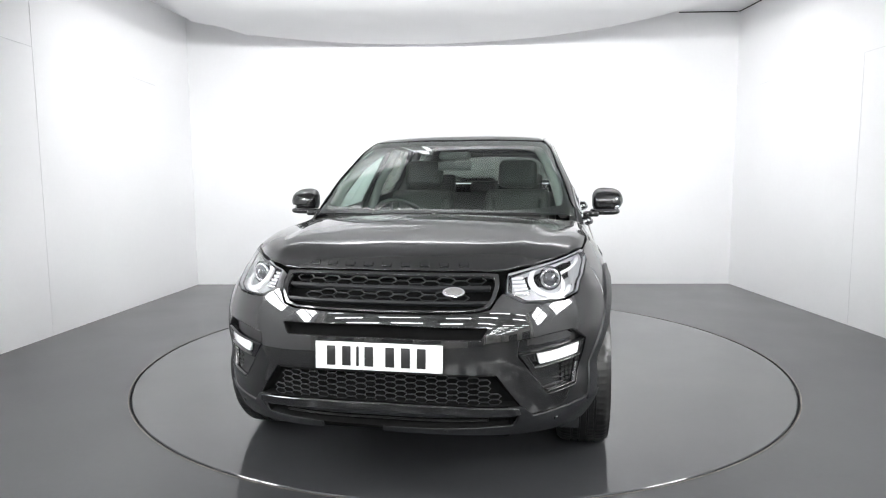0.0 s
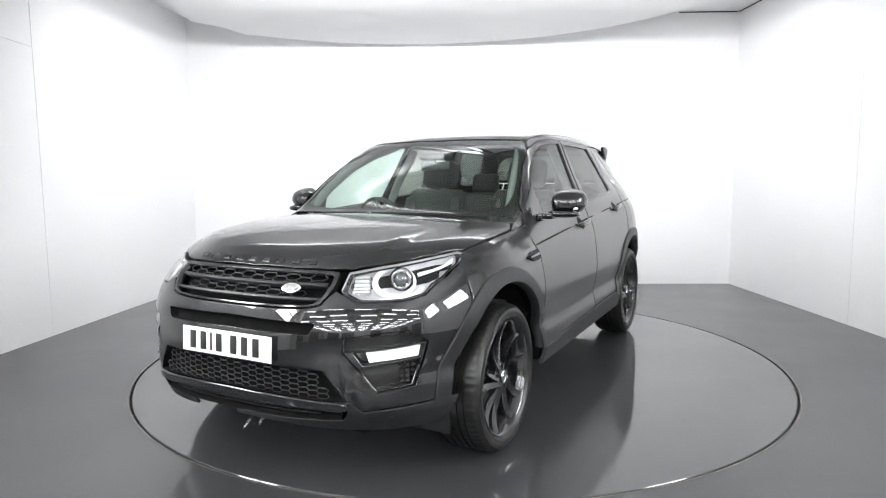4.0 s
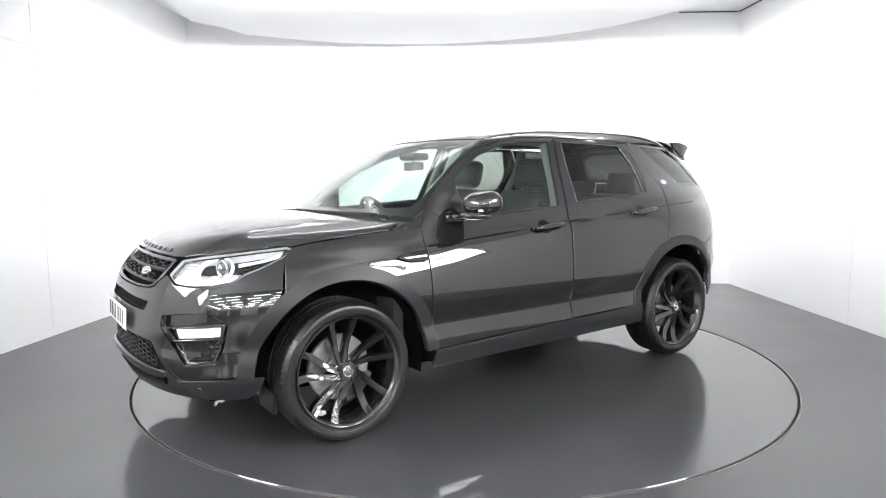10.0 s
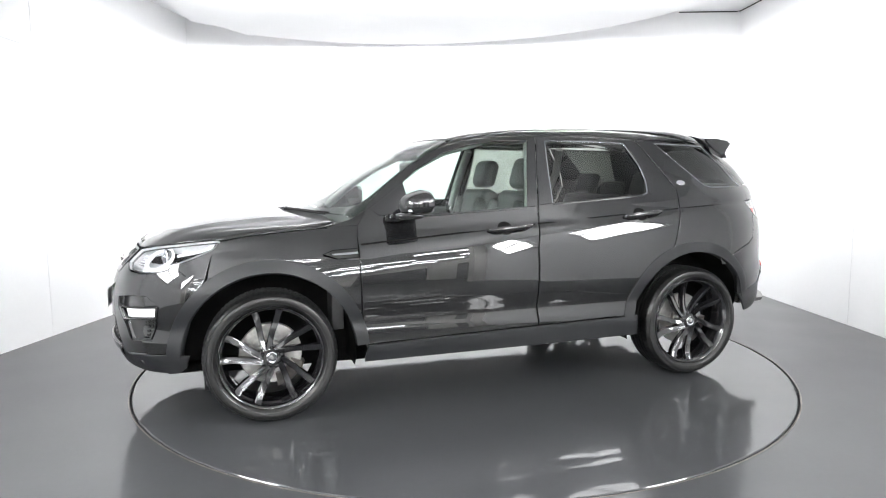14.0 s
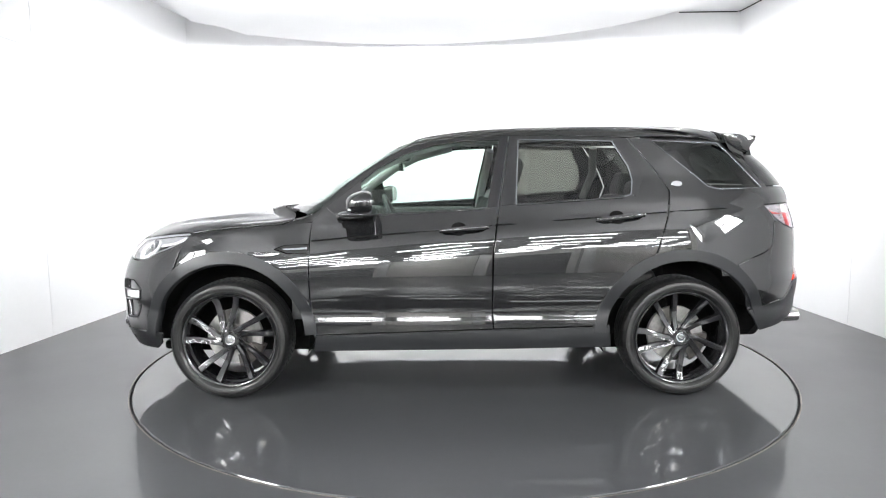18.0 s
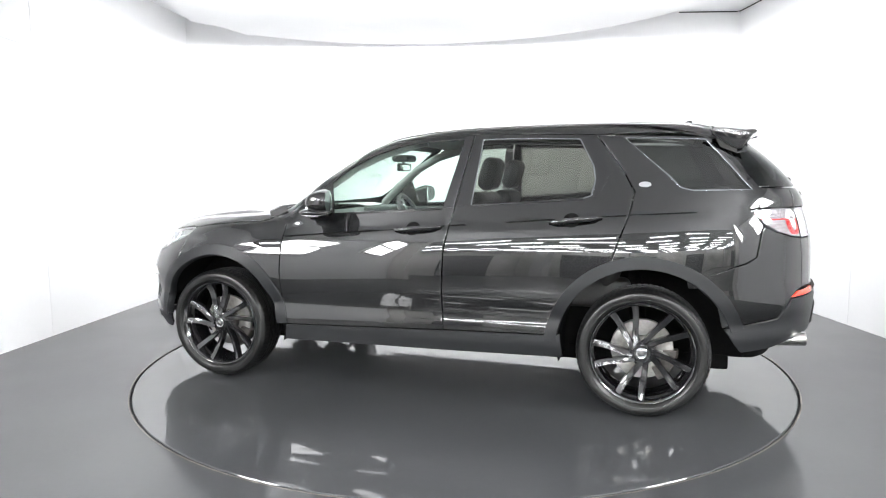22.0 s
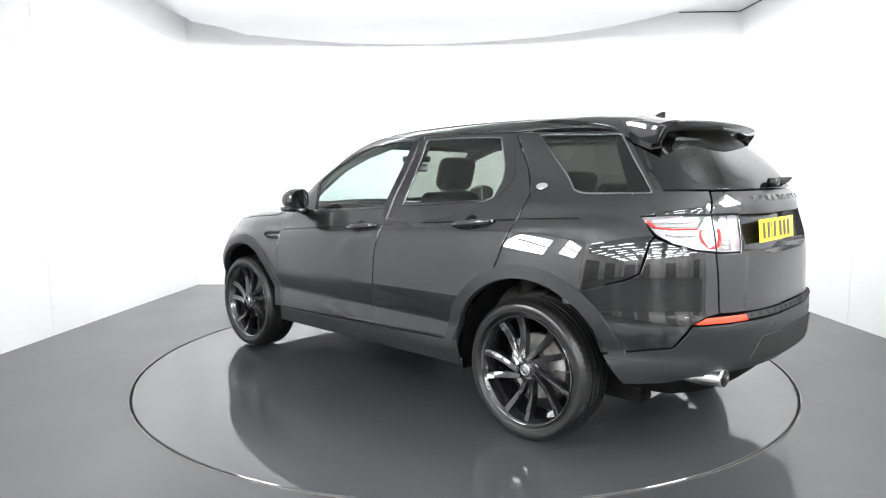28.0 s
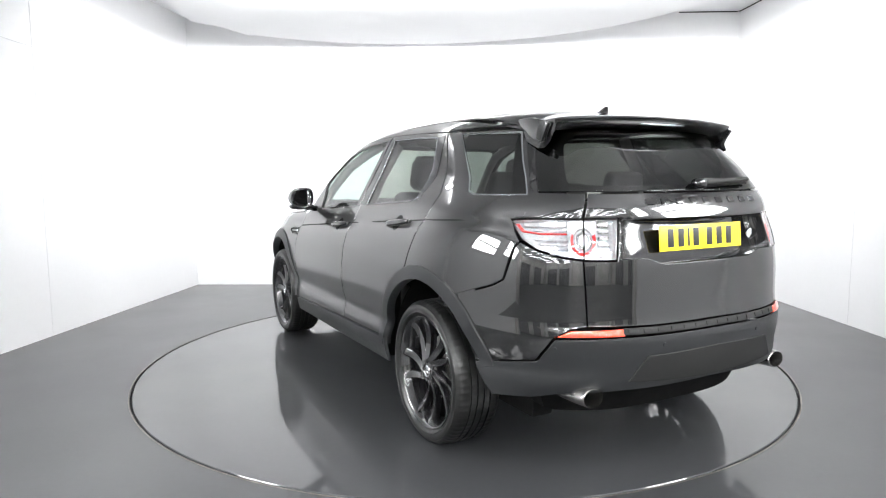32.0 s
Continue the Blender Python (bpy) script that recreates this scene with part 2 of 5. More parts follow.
def hall_lamps():
    first = strip_lamp()
    first.location = (-7.2, -6.6, 4.14)
    rnd = random.Random(5)
    for i in range(7):
        for j in range(9):
            if i or j:
                copy_thing(first, pose(-7.2 + 2.4 * i + rnd.uniform(-.3, .3), -6.6 - 1.45 * j + rnd.uniform(-.2, .2), 4.14, 0, 0, rnd.uniform(-4, 4)))


hall_lamps()


def light_panel():
    """A flat studio light on a wall bracket, glowing through a frosted front."""
    top = new("light_panel")
    part("casing", box(-.74, .74, -.03, .03, -.46, .46, .01), MATTE_LIGHT, top)
    for z in (-.225, .225):
        part("frosted_front", box(-.69, .69, -.036, -.031, z - .19, z + .19, .001), PANEL_GLOW, top)
    part("bracket", box(-.04, .04, .03, .16, -.04, .04, .006), MATTE_LIGHT, top)
    return tagged(top, "white glowing flat studio light panel on the side wall", "studio light", "studio light panels")


def downlight():
    """A round ceiling lamp."""
    top = new("downlight")
    part("ring", revolve([(.055, -.004), (.075, -.008), (.085, 0)], 32, "Z"), MATTE_LIGHT, top)
    part("lens", revolve([(.0005, -.005), (.056, -.004)], 32, "Z"), DOWNLIGHT, top)
    return tagged(top, "round bright ceiling downlight with a pale ring", "downlight", "ceiling downlights")


def studio_lamps():
    first = light_panel()
    spots = [(3.36, -2.5, 2.3, -72), (3.28, -4.1, 2.3, -60), (-3.36, -2.5, 2.3, 72), (-3.28, -4.1, 2.3, 60)]
    for k, (x, y, z, turn) in enumerate(spots):
        m = pose(x, y, z, 0, 0, turn) @ pose(0, 0, 0, 14, 0, 0)
        if k:
            copy_thing(first, m)
        else:
            first.matrix_basis = m
    downlight().location = (2.2, .85, 2.899)


studio_lamps()
# ---- the car body as one smooth form: forward x, left y, up z ----
def curve(xs, ys):
    """A smooth curve through knots that never overshoots."""
    xs, ys = np.array(xs, float), np.array(ys, float)
    h, d = np.diff(xs), np.diff(ys) / np.diff(xs)
    m = np.zeros(len(xs))
    m[0], m[-1] = d[0], d[-1]
    for i in range(1, len(xs) - 1):
        if d[i - 1] * d[i] > 0:
            a, b = 2 * h[i] + h[i - 1], h[i] + 2 * h[i - 1]
            m[i] = (a + b) / (a / d[i - 1] + b / d[i])

    def at(x):
        x = np.clip(np.asarray(x, float), xs[0], xs[-1])
        i = np.clip(np.searchsorted(xs, x) - 1, 0, len(h) - 1)
        t = (x - xs[i]) / h[i]
        return ((2 * t**3 - 3 * t**2 + 1) * ys[i] + (t**3 - 2 * t**2 + t) * h[i] * m[i]
                + (3 * t**2 - 2 * t**3) * ys[i + 1] + (t**3 - t**2) * h[i] * m[i + 1])
    return at


HALF_WIDTH = curve([.15, .30, .40, .46, .54, .60, .66, .70, .74, .78, .86, .94, .98, 1.022, 1.036, 1.12, 1.288, 1.45, 1.56, 1.70],
                   [.90, .924, .946, .943, .928, .941, .951, .954, .9535, .951, .942, .926, .914, .893, .882, .842, .770, .694, .645, .58])
FRONT_LEAN = curve([.20, .30, .40, .50, .60, .70, .78, .86, .93, 1.0, 1.1, 1.3], [.14, .05, .01, 0, 0, .008, .03, .068, .12, .18, .26, .4])
REAR_LEAN = curve([.25, .40, .50, .66, .75, .87, 1.0, 1.12, 1.207, 1.294, 1.48, 1.56, 1.66], [.14, .05, .01, 0, .02, .022, .032, .06, .088, .150, .335, .44, .60])
CROWN = curve([-2.5, -2.0, -1.7, -1.3, -.9, -.5, -.2, 0, .2, .4, .6, .76, .95, 1.04, 1.12, 1.25, 1.4, 1.6, 1.8, 2.0, 2.1, 2.2, 2.4],
              [1.554, 1.626, 1.657, 1.676, 1.679, 1.674, 1.663, 1.647, 1.620, 1.560, 1.454, 1.363, 1.238, 1.182, 1.150, 1.136, 1.124, 1.102, 1.071, 1.023, .990, .930, .78])
BOW = curve([-.6, 0, .5, 1.1, 1.5, 2.3], [0, .06, .09, .14, .05, 0])
DROP = curve([-2.3, -.5, .3, 1.0, 1.3, 2.2], [.05, .055, .055, .06, .06, .05])


def field(p):
    """Roughly the distance of points from the skin, negative inside."""
    x, y, z = p[..., 0], np.abs(p[..., 1]), p[..., 2]
    up = np.clip(np.minimum((z - .7) / .25, (1.36 - z) / .2), 0, 1)
    b = HALF_WIDTH(z + .0645 * np.clip(x, -2.1, 1.9) * up * up * (3 - 2 * up))
    b = b + .028 * np.clip((x - .9) / .4, 0, 1) * np.clip((z - .88) / .12, 0, 1) * np.clip((1.2 - z) / .1, 0, 1)
    b = b + .016 * np.exp(-((np.abs(x) - 1.37)**2 + (z - .6)**2) / .13)
    xf, xr = x + FRONT_LEAN(z), x - REAR_LEAN(z)
    u, n, m, a = np.where(x > 0, np.maximum(xf - 1.2, 0) / 1.065, np.maximum(-1.2 - xr, 0) / 1.145), np.where(x > 0, 3.0, 2.95), np.where(x > 0, 2.6, 2.8 + 2.5 * np.clip((z - 1.15) / .25, 0, 1)), np.where(x > 0, 1.065, 1.145)
    r = y / b
    h = u**n + r**m - 1
    g = np.sqrt((n * u**(n - 1) / a)**2 + (m * r**(m - 1) / b)**2) + .15
    side = np.clip(h / g, -1, 1)
    e = x + BOW(x) * (y / .75)**2
    top = CROWN(e)
    slope = (CROWN(e + .01) - CROWN(e - .01)) / .02
    dome = np.clip((.70 - .09 * x + .07 - y) / .07, 0, 1)
    top = top + .012 * dome * dome * (3 - 2 * dome) * np.clip((x - 1.15) / .2, 0, 1) * np.clip((2.2 - x) / .3, 0, 1)
    lid = (z - top + DROP(x) * (y / .85)**2.5) / np.sqrt(1 + slope**2)
    k = .09
    w = np.maximum(k - np.abs(side - lid), 0) / k
    return np.maximum(side, lid) + w * w * k * .25


def cast(o, d, far=2.6):
    """The last skin point along rays from inside, and the normal there."""
    o, d = np.broadcast_arrays(np.asarray(o, float), np.asarray(d, float))
    lo, hi = np.zeros(o.shape[0]), np.full(o.shape[0], far)
    for _ in range(26):
        mid = (lo + hi) / 2
        inside = field(o + d * mid[:, None]) < 0
        lo, hi = np.where(inside, mid, lo), np.where(inside, hi, mid)
    p = o + d * lo[:, None]
    return p, normals(p)


def normals(p):
    e = 2e-3
    g = np.stack([field(p + e * v) - field(p - e * v) for v in np.eye(3)], -1)
    return g / (np.linalg.norm(g, axis=-1, keepdims=True) + 1e-12)


# ---- the turntable ----
def turntable():
    top = new("turntable")
    r = TABLE_R - .012
    bm = revolve([(0.0001, 0), (.4, 0), (.8, 0), (1.2, 0), (1.6, 0), (2.0, 0), (r - .004, 0), (r, -.004), (r, -.05)], 256, "Z")
    part("deck", bm, DISC, top)
    bm = revolve([(r - .02, -.012), (TABLE_R, -.012)], 256, "Z")
    part("gap", bm, SHADOW_GAP, top)
    return tagged(top, "round grey painted car turntable set flush in the floor", "turntable")


TABLE = turntable()


# ---- skin panels ----
SIDE, LID, NOSE, TAIL, HOOP = range(5)
NOSE_DATUM, TAIL_DATUM = .020, .022
STRETCH = {SIDE: 1.0, LID: 1.0, NOSE: .021, TAIL: .021, HOOP: 1.0}


def ray_of(kind, u, v):
    """Rays for the five ways of laying an outline on the body: from the side (x, z), from above (x, y),
    round the nose or the tail (degrees, z, both from a datum of their own), and over the roof (x, height angle in radians)."""
    u, v, nil = np.asarray(u, float), np.asarray(v, float), np.zeros(len(u))
    one = nil + 1
    if kind == SIDE:
        return np.stack([u, nil, v], 1), np.stack([nil, one, nil], 1)
    if kind == LID:
        return np.stack([u, v, nil + .8], 1), np.stack([nil, nil, one], 1)
    if kind == HOOP:
        return np.stack([u, nil, nil + 1.0], 1), np.stack([nil, np.cos(v), np.sin(v)], 1)
    a, s = np.radians(u), 1 if kind == NOSE else -1
    return np.stack([nil + s, nil, v + (NOSE_DATUM if kind == NOSE else TAIL_DATUM)], 1), np.stack([s * np.cos(a), np.sin(a), nil], 1)


def skin(kind, pts, lift=0.0):
    pts = np.array(pts, float)
    p, n = cast(*ray_of(kind, pts[:, 0], pts[:, 1]))
    return p + n * lift


def side_to_lid(pts):
    return [(p[0], p[1]) for p in skin(SIDE, pts)]


def nose_to_lid(pts):
    return [(p[0], p[1]) for p in skin(NOSE, pts)]


def side_to_hoop(pts):
    return [(p[0], math.atan2(p[2] - 1.0, p[1])) for p in skin(SIDE, pts)]


def side_to_tail(pts):
    return [(math.degrees(math.atan2(p[1], -1 - p[0])), p[2] - TAIL_DATUM) for p in skin(SIDE, pts)]


def lid_to_hoop(pts):
    return [(p[0], math.atan2(p[2] - 1.0, p[1])) for p in skin(LID, pts)]


def twin(half):
    """A whole outline from its left half."""
    return list(half) + [(-u, v) if u else (u, v) for u, v in reversed(half) if u]


def twin_lid(half):
    return list(half) + [(x, -y) for x, y in reversed(half) if y]


def arc(x, z, r, a0, a1, n=24):
    return [(x + r * math.cos(radians(a0 + (a1 - a0) * i / n)), z + r * math.sin(radians(a0 + (a1 - a0) * i / n))) for i in range(n + 1)]


def rounded(pts, r):
    """Softens the corners of an outline."""
    if r <= 0:
        return [tuple(p) for p in pts]
    out, n = [], len(pts)
    for i in range(n):
        a, b, c = (np.array(pts[(i + k) % n], float) for k in (-1, 0, 1))
        da, dc = np.linalg.norm(a - b), np.linalg.norm(c - b)
        t = min(r, da * .45, dc * .45)
        p, q = b + (a - b) / (da + 1e-9) * t, b + (c - b) / (dc + 1e-9) * t
        for k in range(5):
            s = k / 4
            out.append(tuple((1 - s)**2 * p + 2 * s * (1 - s) * b + s * s * q))
    return out


def dense(pts, step):
    out, n = [], len(pts)
    for i in range(n):
        a, b = np.array(pts[i], float), np.array(pts[(i + 1) % n], float)
        d = np.linalg.norm(b - a)
        if d < 1e-5:
            continue
        k = max(1, int(math.ceil(d / step)))
        out += [tuple(a + (b - a) * j / k) for j in range(k)]
    return out


def within(pts, loops):
    """Even-odd test of points against outlines."""
    hit = np.zeros(len(pts), bool)
    for loop in loops:
        q = np.array(loop)
        for (x0, y0), (x1, y1) in zip(q, np.roll(q, -1, 0)):
            if y0 == y1:
                continue
            cross = (y0 > pts[:, 1]) != (y1 > pts[:, 1])
            hit ^= cross & (pts[:, 0] < (x1 - x0) * (pts[:, 1] - y0) / (y1 - y0) + x0)
    return hit


from mathutils.geometry import delaunay_2d_cdt


def panel(name, parent, outline, kind, mat, holes=(), lift=0.0, depth=.012, cell=.035, gap=.0024, soft=.01, label="", both=False, edge=.0018):
    """A sheet cut to an outline and laid on the body, with a rounded, turned-in edge. both: its mirror image too."""
    s = STRETCH[kind]
    loops = []
    for k, l in enumerate((outline, *holes)):
        loops.append(dense(rounded([(u * s, v) for u, v in l], soft), cell * .6))
    lo, hi = np.min(loops[0], 0), np.max(loops[0], 0)
    gx, gy = np.meshgrid(np.arange(lo[0] + cell / 2, hi[0], cell), np.arange(lo[1] + cell / 2, hi[1], cell))
    gx[::2] += cell / 2
    inner = np.stack([gx.ravel(), gy.ravel()], 1)
    inner = inner[within(inner, loops)]
    rim = np.concatenate([np.array(l) for l in loops])
    if len(inner):
        d = np.min(np.hypot(inner[:, None, 0] - rim[None, :, 0], inner[:, None, 1] - rim[None, :, 1]), 1)
        inner = inner[d > cell * .45]
    edges, at = [], 0
    for l in loops:
        edges += [(at + i, at + (i + 1) % len(l)) for i in range(len(l))]
        at += len(l)
    verts = [Vector(p) for p in rim] + [Vector(p) for p in inner]
    vo, _, fo, origin, _, _ = delaunay_2d_cdt(verts, edges, [], 0, 1e-7)
    uv = np.array([tuple(v) for v in vo])
    tri = np.array([f for f in fo if len(f) == 3])
    tri = tri[within(uv[tri].mean(1), loops)]
    place = {}
    for i, src in enumerate(origin):
        for k in src:
            place[k] = i
    p, n = cast(*ray_of(kind, uv[:, 0] / s, uv[:, 1]))
    a, b, c = uv[tri[:, 0]], uv[tri[:, 1]], uv[tri[:, 2]]
    ccw = (b[:, 0] - a[:, 0]) * (c[:, 1] - a[:, 1]) - (b[:, 1] - a[:, 1]) * (c[:, 0] - a[:, 0]) > 0
    tri[~ccw] = tri[~ccw][:, ::-1]
    face = np.cross(p[tri[:, 1]] - p[tri[:, 0]], p[tri[:, 2]] - p[tri[:, 0]])
    hand = 1.0 if (face * n[tri[:, 0]]).sum() > 0 else -1.0
    if hand < 0:
        tri = tri[:, ::-1]
    p = p + n * lift
    pts, nor, faces = [], [], [tuple(t) for t in tri]
    base, at = len(p), 0
    extra_p, extra_n = [], []
    for k, l in enumerate(loops):
        ids = np.array([place[at + i] for i in range(len(l))])
        at += len(l)
        q = np.array(l)
        area = np.sum(q[:, 0] * np.roll(q[:, 1], -1) - np.roll(q[:, 0], -1) * q[:, 1])
        t = p[np.roll(ids, -1)] - p[np.roll(ids, 1)]
        t /= np.linalg.norm(t, axis=1, keepdims=True) + 1e-12
        out = -np.cross(n[ids], t) * np.sign(area) * hand * (1 if k == 0 else -1)
        p[ids] -= out * (gap + edge)
        turn = 1.0 if depth >= 0 else -1.0
        r1 = p[ids] + out * edge - n[ids] * edge * turn
        r2 = r1 - n[ids] * (depth - edge * turn)
        m = len(ids)
        o1, o2 = base + len(extra_p), base + len(extra_p) + m
        extra_p += list(r1) + list(r2)
        mid = n[ids] + out * turn
        extra_n += list(mid / np.linalg.norm(mid, axis=1, keepdims=True)) + list(out * turn)
        flip = (np.sign(area) * hand * (1 if k == 0 else -1) > 0) == (k == 0 or True)
        for i in range(m):
            j = (i + 1) % m
            for a0, a1, b0, b1 in ((ids[i], ids[j], o1 + i, o1 + j), (o1 + i, o1 + j, o2 + i, o2 + j)):
                faces.append((a0, b0, b1, a1) if flip else (a0, a1, b1, b0))
    allp = np.concatenate([p, np.array(extra_p)])
    alln = np.concatenate([n, np.array(extra_n)])
    used = np.zeros(len(allp), bool)
    for f in faces:
        used[list(f)] = True
    new_id = np.cumsum(used) - 1
    faces = [tuple(int(new_id[i]) for i in f) for f in faces]
    allp, alln = allp[used], alln[used]
    made = []
    for sgn in ((1, -1) if both else (1,)):
        me = bpy.data.meshes.new(name)
        fs = faces if sgn > 0 else [f[::-1] for f in faces]
        me.from_pydata([tuple(v) for v in allp * (1, sgn, 1)], [], fs)
        me.polygons.foreach_set("use_smooth", [True] * len(fs))
        me.update()
        me.normals_split_custom_set_from_vertices([tuple(v) for v in alln * (1, sgn, 1)])
        me.materials.append(mat)
        ob = new(name, me)
        ob.parent = parent
        if label:
            tagged(ob, label)
        made.append(ob)
    return made


# ---- car materials ----
PAINT = material("black_car_paint", (.0075, .0078, .0084), .36, metal=.6, coat=1.0, coat_rough=.006, grain=.2, scale=900, spec=.3, mottle=.03, mottle_scale=3)
PAINT.node_tree.nodes["Principled BSDF"].inputs["Coat IOR"].default_value = 1.70
GLOSS = material("gloss_black_trim", (.008, .008, .009), .12, coat=.6, grain=.05, scale=60)
CLADDING = material("dark_grey_cladding", (.013, .0138, .0152), .40, spec=.4, grain=.1, scale=300, bump=.0002, bump_scale=900, mottle=.06, mottle_scale=6)
MATTE = material("matte_black_plastic", (.010, .010, .010), .6, spec=.3, grain=.15, scale=200, bump=.0003, bump_scale=500)
VOID = material("dark_underside", (.005, .005, .005), .85, spec=.1, grain=.3, scale=20)
RUBBER = material("black_tyre_rubber", (.006, .006, .006), .42, spec=.4, coat=.3, coat_rough=.22, grain=.15, scale=120, mottle=.2, mottle_scale=12, bump=.00005, bump_scale=300, rough_vary=.06)
RIM = material("gloss_black_alloy", (.010, .010, .011), .12, coat=1.0, grain=.05, scale=80)
CHROME = material("bright_chrome", (.78, .78, .79), .08, metal=1.0, grain=.02, scale=40)
STEEL = material("brushed_steel", (.55, .54, .52), .25, metal=1.0, grain=.1, scale=60)
RUST = material("dull_cast_iron", (.085, .078, .072), .45, metal=.5, grain=.25, scale=50, mottle=.3, mottle_scale=15)
BRAKE = material("worn_brake_steel", (.46, .45, .43), .34, metal=.9, grain=.12, scale=60, mottle=.15, mottle_scale=20)
LAMP_CLEAR = material("clear_ribbed_lamp", (.66, .67, .69), .18, metal=.6, grain=.2, scale=90, mottle=.25, mottle_scale=25)
LAMP_WHITE = material("frosted_white_lens", (.93, .94, .95), .15, coat=.8, grain=.03, scale=60)
LAMP_DARK = material("smoked_lamp_reflector", (.22, .23, .24), .22, metal=.8, grain=.1, scale=50)
LAMP_SILVER = material("silver_lamp_bowl", (.78, .79, .81), .25, metal=.25, grain=.08, scale=50)
LAMP_RED = material("red_lamp_lens", (.65, .03, .03), .12, coat=1.0, grain=.08, scale=150)
REFLECTOR = material("bright_red_reflector", (.95, .045, .015), .18, coat=1.0, grain=.12, scale=220)
PLATE_WHITE = material("white_number_plate", (.86, .86, .85), .35, coat=.3, grain=.02, scale=50)
PLATE_YELLOW = material("yellow_number_plate", (.85, .66, .02), .35, coat=.3, grain=.02, scale=50)
PLATE_INK = material("black_plate_ink", (.015, .015, .015), .4, grain=.05)
LEATHER = material("dark_leather", (.034, .033, .032), .45, grain=.1, scale=60, bump=.0008, bump_scale=120, mottle=.1, mottle_scale=8)
CABIN = material("dark_cabin_trim", (.05, .05, .05), .6, grain=.1, scale=80, bump=.0003, bump_scale=300)
LINING = material("grey_roof_lining", (.27, .27, .265), .9, grain=.05, scale=100)
GLASS = glass("clear_green_glass", (.72, .83, .775))
PRIVACY = glass("dark_privacy_glass", (.29, .30, .275))
REAR_GLASS = glass("dark_rear_glass", (.12, .13, .12))
LENS = glass("clear_lamp_cover", (.97, .97, .98))
MIRROR = material("mirror_glass", (.9, .9, .9), .02, metal=1.0, grain=.01)
CAR = tagged(new("car"), "glossy black family four-wheel-drive car with black alloy wheels", "car")

F_HUB, R_HUB, HUB_Z = 1.3705, -1.3705, .366
DOOR_TOP = [(.852, 1.09), (.79, 1.19), (.66, 1.308), (.50, 1.418), (.316, 1.522), (.106, 1.576), (-.10, 1.596), (-.345, 1.602)]
ROOF_SIDE = [(-.345, 1.602), (-.70, 1.598), (-1.08, 1.584), (-1.75, 1.562)]


def body_panels():
    fr, rr = .526, .528
    # front wing, doors and rear quarter
    wing = [(.866, 1.074), (1.063, 1.060), (1.304, 1.042), (1.508, 1.021), (1.612, 1.003), (1.655, .962), (1.69, .80)]
    wing += arc(F_HUB, HUB_Z, fr, 55, 176, 30) + [(.845, .385), (.870, .48), (.876, .763), (.877, .97)]
    panel("front_wing", CAR, wing, SIDE, PAINT, both=True, soft=.004)
    win1 = [(.535, 1.112), (.578, 1.312), (.49, 1.388), (.315, 1.482), (.125, 1.541), (-.06, 1.565), (-.280, 1.572), (-.192, 1.152)]
    door = [(.872, 1.070), (.856, 1.09)] + DOOR_TOP[1:] + [(-.265, 1.15), (-.223, .90), (-.217, .56), (-.226, .430), (.838, .400), (.868, .48), (.874, .763), (.875, .97)]
    panel("front_door", CAR, door, SIDE, PAINT, holes=[win1], both=True, soft=.006)
    win2 = [(-.402, 1.572), (-.70, 1.571), (-.992, 1.561), (-1.080, 1.40), (-1.094, 1.318), (-1.075, 1.230), (-1.03, 1.215), (-.370, 1.172)]
    door2 = [(-.348, 1.602)] + ROOF_SIDE[1:2] + [(-1.085, 1.583), (-1.232, 1.39), (-1.308, 1.255), (-1.285, 1.14), (-1.18, .84)]
    door2 += arc(R_HUB, HUB_Z, rr, 66, 4, 16) + [(-.86, .444), (-.230, .430), (-.221, .56), (-.229, .90), (-.269, 1.15)]
    panel("rear_door", CAR, door2, SIDE, PAINT, holes=[win2], both=True, soft=.006)
    win3 = [(-1.245, 1.562), (-1.69, 1.550), (-1.924, 1.264), (-1.615, 1.259), (-1.553, 1.274), (-1.490, 1.340), (-1.37, 1.447)]
    quarter = [(-1.089, 1.582)] + ROOF_SIDE[3:] + [(-1.81, 1.485), (-1.965, 1.273), (-1.955, 1.168), (-1.912, 1.158), (-1.975, 1.070), (-1.962, 1.048), (-1.938, .908), (-1.885, .876), (-1.695, .816)]
    quarter += arc(R_HUB, HUB_Z, rr, 124, 69, 16) + [(-1.184, .84), (-1.289, 1.14), (-1.312, 1.255), (-1.236, 1.39)]
    panel("rear_quarter", CAR, quarter, SIDE, PAINT, holes=[win3], both=True, soft=.006)
    # pillars and roof edges
    upper = [(.20, .585), (-.2, .572), (-1.0, .566), (-1.72, .552)]
    screen = [(.97, .798), (.90, .795), (.783, .783), (.675, .765), (.45, .690), (.28, .612)]
    hoop = side_to_hoop([(1.055, 1.056), (.866, 1.072), (.852, 1.088)] + DOOR_TOP[1:] + ROOF_SIDE[1:])
    hoop += lid_to_hoop([*reversed(upper)] + [*reversed(screen)])
    panel("roof_rail", CAR, hoop, HOOP, PAINT, both=True, soft=.004, cell=.03)
    roof = [(.325, 0), (.29, .36), (.245, .565), (.20, .581), (-.2, .568), (-1.0, .562), (-1.72, .548), (-1.75, .3), (-1.76, 0)]
    panel("roof_panel", CAR, twin_lid(roof), LID, GLOSS, soft=.02, cell=.05)
    # bonnet with its edge along wings, lamps and grille
    half = [(1.25, 0), (1.235, .33), (1.15, .60), (1.055, .745), (.985, .79)]
    half += side_to_lid([(1.063, 1.0635), (1.304, 1.0455), (1.508, 1.0245), (1.60, 1.009)])
    half += nose_to_lid([(50, .992), (44.9, .981), (38.6, .967), (32, .951), (25.5, .938), (21, .934), (12, .937), (0, .938)])
